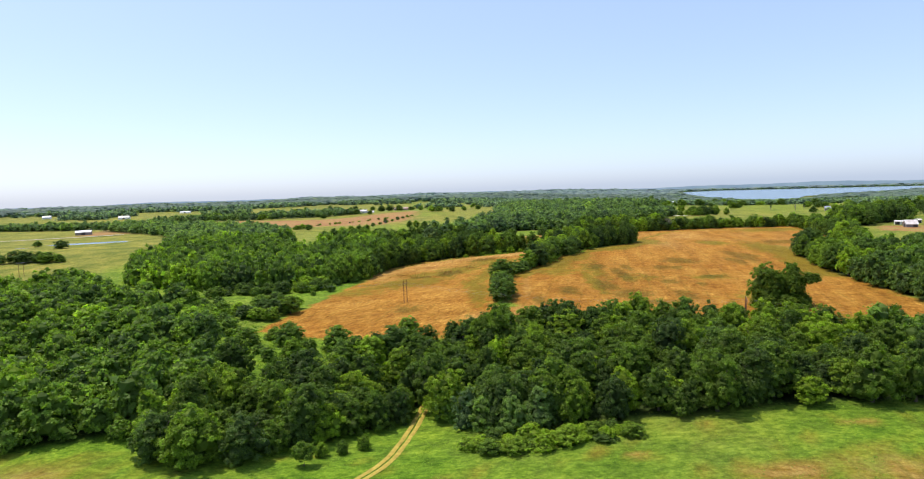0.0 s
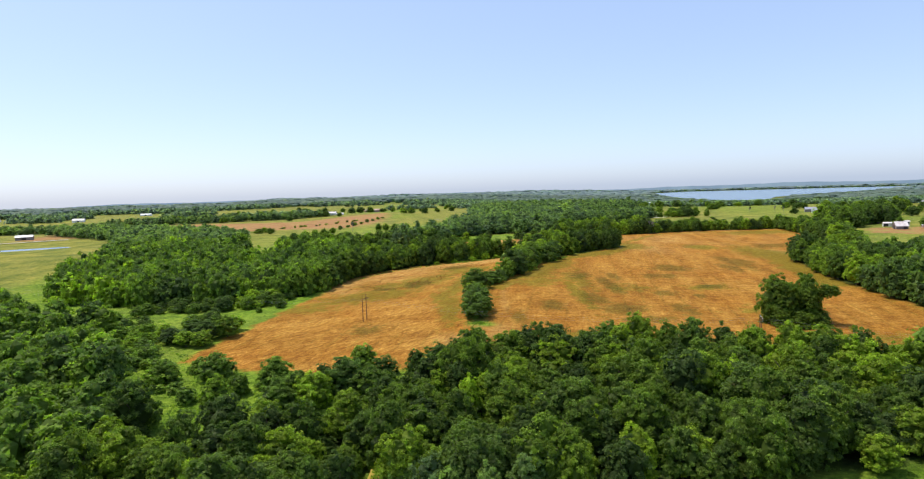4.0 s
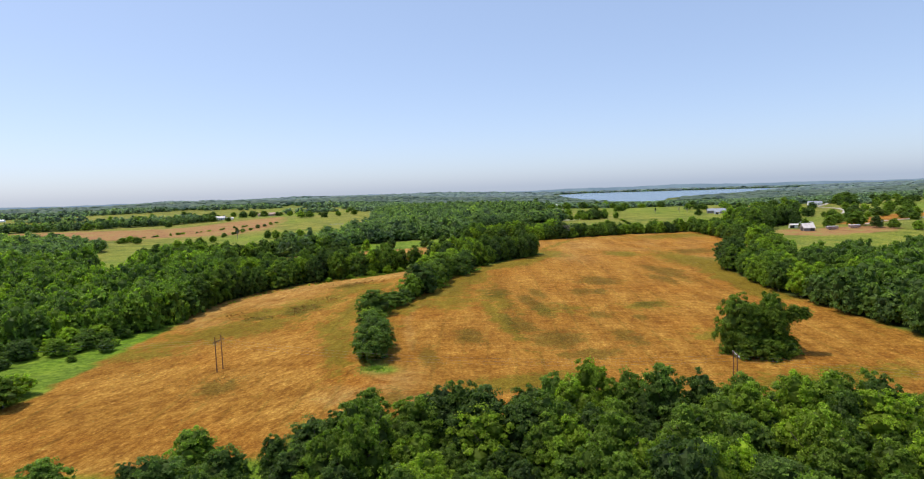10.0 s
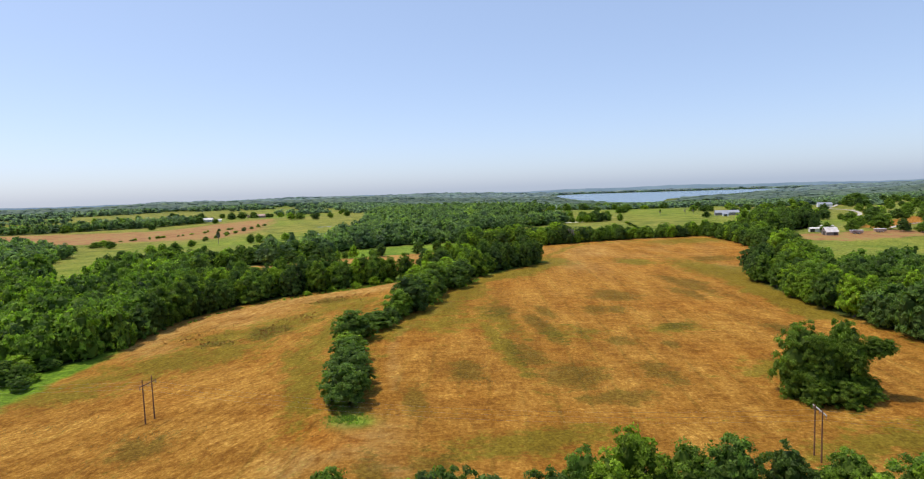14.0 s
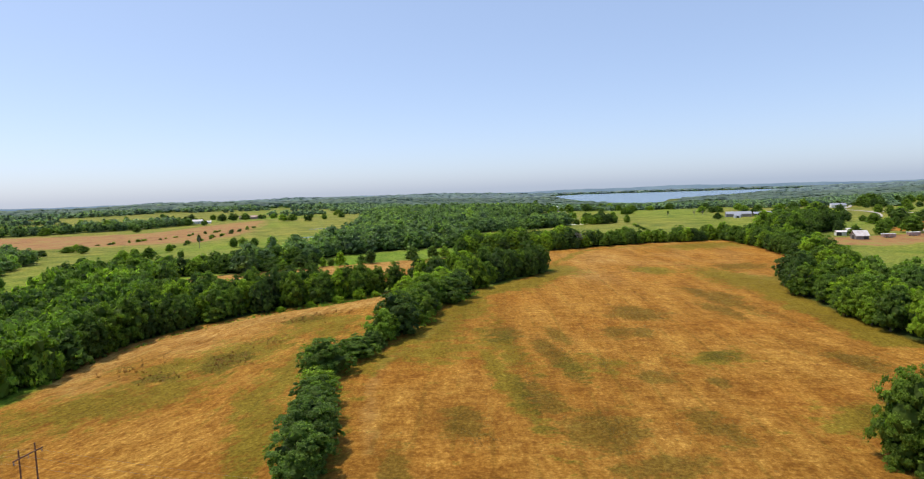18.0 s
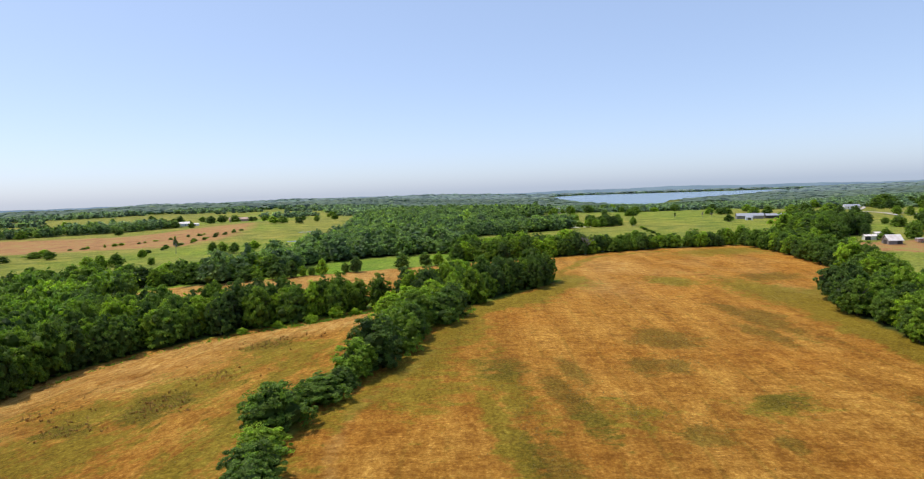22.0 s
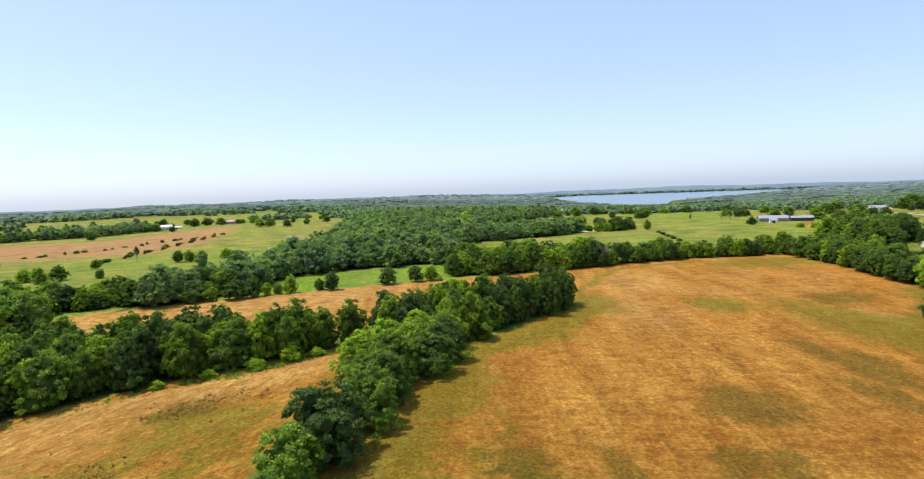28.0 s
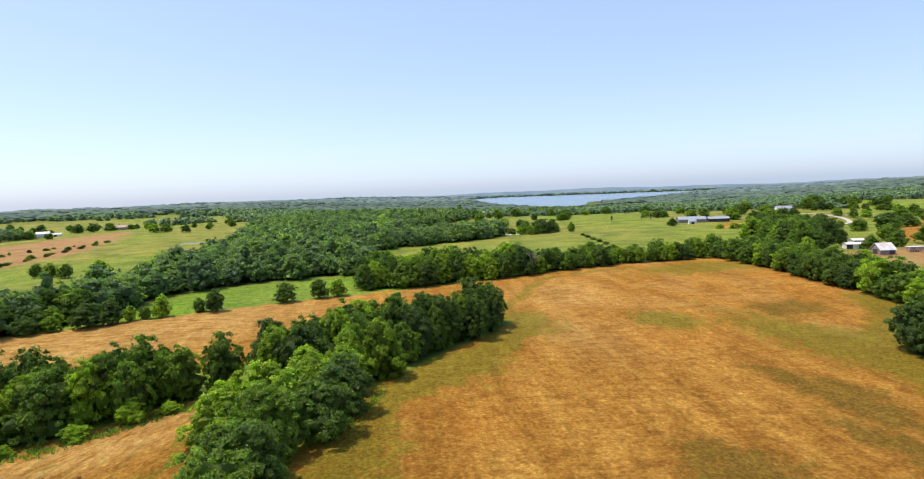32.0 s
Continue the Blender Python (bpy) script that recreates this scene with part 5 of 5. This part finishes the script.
# ---- buildings ----
def gabled(name, x, y, turn, long, deep, eave, ridge, wall, roof, label, category, openings=(), panels=0):
    root = thing(name, pose(x, y, z_at(x, y) - 0.1, 0, 0, turn), label, category)
    L, W = long / 2, deep / 2
    bm = bmesh.new()
    a = [bm.verts.new(p) for p in ((-L, -W, 0), (L, -W, 0), (L, W, 0), (-L, W, 0), (-L, -W, eave), (L, -W, eave), (L, W, eave), (-L, W, eave), (-L, 0, ridge), (L, 0, ridge))]
    for f in ((0, 1, 5, 4), (2, 3, 7, 6), (1, 2, 6, 9, 5), (3, 0, 4, 8, 7), (3, 2, 1, 0)):
        bm.faces.new([a[k] for k in f])
    part("wall", bm, wall, root)
    for side in (-1, 1):
        bm = bmesh.new()
        run, o, th = W + 0.45, 0.4, 0.12
        drop = (ridge - eave) / W * run
        p = [(-L - o, 0, ridge + 0.04), (L + o, 0, ridge + 0.04), (L + o, side * run, ridge + 0.04 - drop), (-L - o, side * run, ridge + 0.04 - drop)]
        low = [bm.verts.new(q) for q in p]
        top = [bm.verts.new((q[0], q[1], q[2] + th)) for q in p]
        bm.faces.new(low)
        bm.faces.new(top[::-1])
        for k in range(4):
            bm.faces.new((low[k], low[(k + 1) % 4], top[(k + 1) % 4], top[k]))
        for k in range(panels):
            u = -L - o + (k + 0.5) * (long + 2 * o) / panels
            box(bm, u - 0.04, 0, ridge + th + 0.02, u + 0.04, 0.001, ridge + th + 0.09)
        part("roof", bm, roof, root)
    for kind, side, u, z, w, h in openings:
        bm = bmesh.new()
        if side == "front":
            box(bm, u - w / 2, -W - 0.06, z, u + w / 2, -W + 0.02, z + h)
        else:
            box(bm, -L - 0.06, u - w / 2, z, -L + 0.02, u + w / 2, z + h)
        leaf = part(kind, bm, WHITE_PAINT if kind == "window" else DARK_OPENING, root)
        # panes set into the window, a handle on the door
        bm = bmesh.new()
        if kind == "window":
            for c in (-0.25, 0.25):
                if side == "front":
                    box(bm, u + c * w - w * 0.2, -W - 0.08, z + 0.08, u + c * w + w * 0.2, -W - 0.05, z + h - 0.08)
                else:
                    box(bm, -L - 0.08, u + c * w - w * 0.2, z + 0.08, -L - 0.05, u + c * w + w * 0.2, z + h - 0.08)
            part("pane", bm, DARK_OPENING, leaf)
        else:
            if side == "front":
                box(bm, u + w * 0.38, -W - 0.12, z + 1.0, u + w * 0.42, -W - 0.05, z + 1.15)
            else:
                box(bm, -L - 0.12, u + w * 0.38, z + 1.0, -L - 0.05, u + w * 0.42, z + 1.15)
            part("handle", bm, RUST, leaf)
    return root


WIN = tuple(("window", "front", u, 1.0, 1.1, 1.2) for u in (-4, -1.4, 3.8)) + (("door", "front", 1.2, 0, 1.0, 2.1),)
gabled("barn", 334, 434, -18, 7.4, 6.6, 2.4, 5.2, GREY_BOARDS, TIN, "weathered grey board barn with pale rust-streaked tin roof", "barn", (("door", "end", 0, 0, 3.0, 2.5), ("window", "end", 0, 3.7, 1.1, 1.0), ("door", "front", 2, 0, 2.6, 2.2)))
gabled("shed", 343, 455, -25, 8.5, 5, 2.5, 3.2, WHITE_PAINT, TIN, "long low white shed with a tin roof behind the barn", "shed", (("door", "front", -3, 0, 3, 2.6), ("door", "front", 3, 0, 3, 2.6)))
gabled("shed", 362, 466, -25, 8, 5, 2.5, 3.2, WHITE_PAINT, TIN, "open-fronted white shed with dark bays", "shed", (("door", "front", -2, 0, 3, 2.3), ("door", "front", 2, 0, 3.4, 2.3)))
gabled("farmhouse", 432, 672, -28, 24, 9, 3.2, 5.4, GREY_BOARDS, SHINGLE, "long low grey farmhouse with a grey shingle roof", "house", WIN)
gabled("shed", 455, 664, -28, 18, 9, 3.0, 4.6, DARK_OPENING, SHINGLE, "dark open machine shed with a blue-grey roof", "shed", (("door", "front", 0, 0, 6, 2.6),))
gabled("garage", 418, 655, -28, 6, 5, 2.6, 4.0, WHITE_PAINT, SHINGLE, "small white garage beside a pasture", "garage", (("door", "front", 0, 0, 2.6, 2.1),))
gabled("farmhouse", 356, 1000, -20, 13, 9, 4.2, 7, WHITE_PAINT, WHITE_PAINT, "bright white farmhouse among trees", "house", WIN)
gabled("farmhouse", 316, 1010, -20, 10, 8, 3.2, 5.5, GREY_BOARDS, SHINGLE, "grey house beside the drive", "house", WIN)
gabled("barn", 332, 1130, -12, 13, 9, 4.5, 8, WHITE_PAINT, WHITE_PAINT, "white barn at the edge of distant woods", "barn", (("door", "front", 0, 0, 3, 3),))
gabled("shed", 352, 1125, -12, 18, 8, 3, 4.5, GREY_BOARDS, SHINGLE, "long grey shed beside a white barn", "shed", (("door", "front", 0, 0, 3, 2.6),))
gabled("farmhouse", -183, 1092, 10, 14, 9, 3.6, 6, WHITE_PAINT, TIN, "white farmhouse with a pale roof among trees", "house", WIN)
gabled("shed", -167, 1080, 10, 12, 7, 2.6, 4, WHITE_PAINT, TIN, "low white shed beside a farmhouse", "shed", (("door", "front", 0, 0, 3, 2.4),))
gabled("barn", -122, 1190, 6, 30, 10, 4, 6.5, RUST, RUST, "long reddish tin barn beside woods", "barn", (("door", "front", 0, 0, 4, 3),))
gabled("barn", -428, 662, 25, 15, 9, 3.2, 5.0, GREY_BOARDS, WHITE_PAINT, "dark farm building with a bright white roof near a pond", "barn", (("door", "front", 0, 0, 4, 3),))
gabled("farmhouse", -940, 1330, 15, 16, 9, 4, 7, WHITE_PAINT, WHITE_PAINT, "white farmhouse far off among trees", "house", WIN)
gabled("barn", -690, 1200, 10, 20, 10, 4, 7, WHITE_PAINT, TIN, "pale barn on a distant pasture", "barn", (("door", "front", 0, 0, 4, 3),))
gabled("shed", -689, 1465, 5, 24, 9, 3, 5, WHITE_PAINT, WHITE_PAINT, "long white shed on the far pasture", "shed", (("door", "front", 0, 0, 4, 2.6),))
gabled("shed", 474, 676, -28, 9, 6, 2.6, 4.0, DARK_OPENING, SHINGLE, "small dark shed beside the machine shed", "shed", (("door", "front", 0, 0, 3, 2.4),))
gabled("farmhouse", 712, 775, -30, 17, 9, 3.2, 5.6, GREY_BOARDS, TIN, "grey house with pale roof at the road's bend", "house", WIN)
gabled("farmhouse", 628, 745, -30, 16, 9, 3.2, 5.4, WHITE_PAINT, SHINGLE, "white house beside the gravel road", "house", WIN)


def stock_trailer(x, y, turn, label):
    root = thing("stock_trailer", pose(x, y, z_at(x, y) + 0.1, 0, 0, turn), label, "trailer", "trailers")
    bm = bmesh.new()
    box(bm, -3.6, -1.2, 0.6, 3.6, 1.2, 2.3)
    part("body", bm, RUST, root)
    bm = bmesh.new()
    box(bm, -3.8, -1.3, 2.3, 3.8, 1.3, 2.5)
    part("roof", bm, WHITE_PAINT, root, "white roof")
    for u in (-1.2, 1.2):
        for side in (-1.2, 1.2):
            bm = bmesh.new()
            bmesh.ops.create_cone(bm, cap_ends=True, segments=14, radius1=0.28, radius2=0.28, depth=0.34, matrix=pose(u, side, 0.4, 90))
            wheel = part("wheel", bm, TIN, root)
            bm = bmesh.new()
            bmesh.ops.create_cone(bm, cap_ends=True, segments=18, radius1=0.5, radius2=0.5, depth=0.3, matrix=pose(u, side, 0.4, 90))
            part("tyre", bm, DARK_OPENING, wheel)


stock_trailer(352, 431, -22, "brown stock trailer with a white roof on bare earth")
stock_trailer(372, 432, -10, "brown stock trailer with a white roof on bare earth")


# ---- far woods and horizon ----
def far_woods():
    r = np.random.default_rng(77)
    x, y, w = [], [], []
    d = 900.0
    while d < 4600:
        a = np.arange(-64, 62, 0.45) + r.uniform(0, 0.4)
        a = np.radians(a + r.uniform(-0.25, 0.25, len(a)))
        dd = d * (1 + r.uniform(-0.008, 0.008, len(a)))
        x.append(40 + dd * np.sin(a)), y.append(120 + dd * np.cos(a)), w.append(np.full(len(a), d * 0.0095))
        d *= 1.014
    x, y, w = np.concatenate(x), np.concatenate(y), np.concatenate(w)
    far = np.hypot(x - 40, y - 120)
    open_land = waves(x, y, 420, 41) + 0.6 * waves(x, y, 170, 42)
    keep = open_land < 0.5 - 1.7 * smooth(2400, 1300, far) * smooth(250, -100, x) + 0.9 * smooth(1700, 2600, far)
    keep &= (depth_in(LAKE, x, y) < -25 - 30 * smooth(2500, 2100, y)) & (depth_in(FAR_LAKE, x, y) < -25)
    keep &= ~((x > 120) & (x < 560) & (y < 900)) & ~((x < 30) & (x > -460) & (y < 1150))
    for p in (MID_WOOD, PLOUGHED, OPEN_EAST):
        keep &= ~inside(p, x, y)
    x, y, w = x[keep], y[keep], w[keep]
    near_shapes = [crown_shape(520 + k, 14, 70, 0.2, ICO1, 0.9, 3) for k in range(5)]
    far_shapes = []
    for k in range(6):
        s = np.random.default_rng(500 + k)
        v = ICO1[0] * (1 + 0.14 * s.normal(size=(12, 1)))
        far_shapes.append((v - [0, 0, v[:, 2].min()], ICO1[1], np.full(12, 0.5)))
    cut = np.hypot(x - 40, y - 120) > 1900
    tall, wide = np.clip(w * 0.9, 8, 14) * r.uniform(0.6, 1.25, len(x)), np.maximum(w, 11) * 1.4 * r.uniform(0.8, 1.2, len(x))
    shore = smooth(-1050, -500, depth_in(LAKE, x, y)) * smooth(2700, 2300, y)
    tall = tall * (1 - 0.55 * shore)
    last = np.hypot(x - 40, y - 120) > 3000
    for part_of, mat, name, label in ((last, LEAF_LAST, "skyline_woods", "woods along the skyline, coloured blue for haze"), (~cut, LEAF_FAR, "far_woods", "woods beyond the pastures, tinted blue for haze"), (cut & ~last, LEAF_HORIZON, "horizon_woods", "woods out to the horizon, tinted pale blue for haze")):
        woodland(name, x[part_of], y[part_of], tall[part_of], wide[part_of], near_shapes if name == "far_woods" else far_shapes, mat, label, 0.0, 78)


far_woods()


def horizon():
    # the ring emits its own hazy blue; haze and daylight are in the colour
    m, t, b = material("far_hills_glow")
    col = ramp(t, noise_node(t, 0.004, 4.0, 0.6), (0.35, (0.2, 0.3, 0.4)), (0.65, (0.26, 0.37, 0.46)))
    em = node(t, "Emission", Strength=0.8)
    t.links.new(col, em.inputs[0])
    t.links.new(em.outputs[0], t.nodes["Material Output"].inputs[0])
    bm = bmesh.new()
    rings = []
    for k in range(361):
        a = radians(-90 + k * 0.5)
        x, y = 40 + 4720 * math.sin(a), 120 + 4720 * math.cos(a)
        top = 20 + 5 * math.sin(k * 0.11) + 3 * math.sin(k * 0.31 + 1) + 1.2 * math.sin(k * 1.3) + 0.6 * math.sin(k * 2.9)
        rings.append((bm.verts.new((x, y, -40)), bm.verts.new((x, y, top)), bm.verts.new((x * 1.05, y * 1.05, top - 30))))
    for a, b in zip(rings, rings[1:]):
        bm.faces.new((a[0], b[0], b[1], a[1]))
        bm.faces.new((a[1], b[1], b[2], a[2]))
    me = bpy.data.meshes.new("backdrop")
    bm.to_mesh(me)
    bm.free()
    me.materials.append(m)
    tagged(new("backdrop", me), "backdrop of hills on the horizon, glowing a hazy blue", "hills", kind="structure")


horizon()
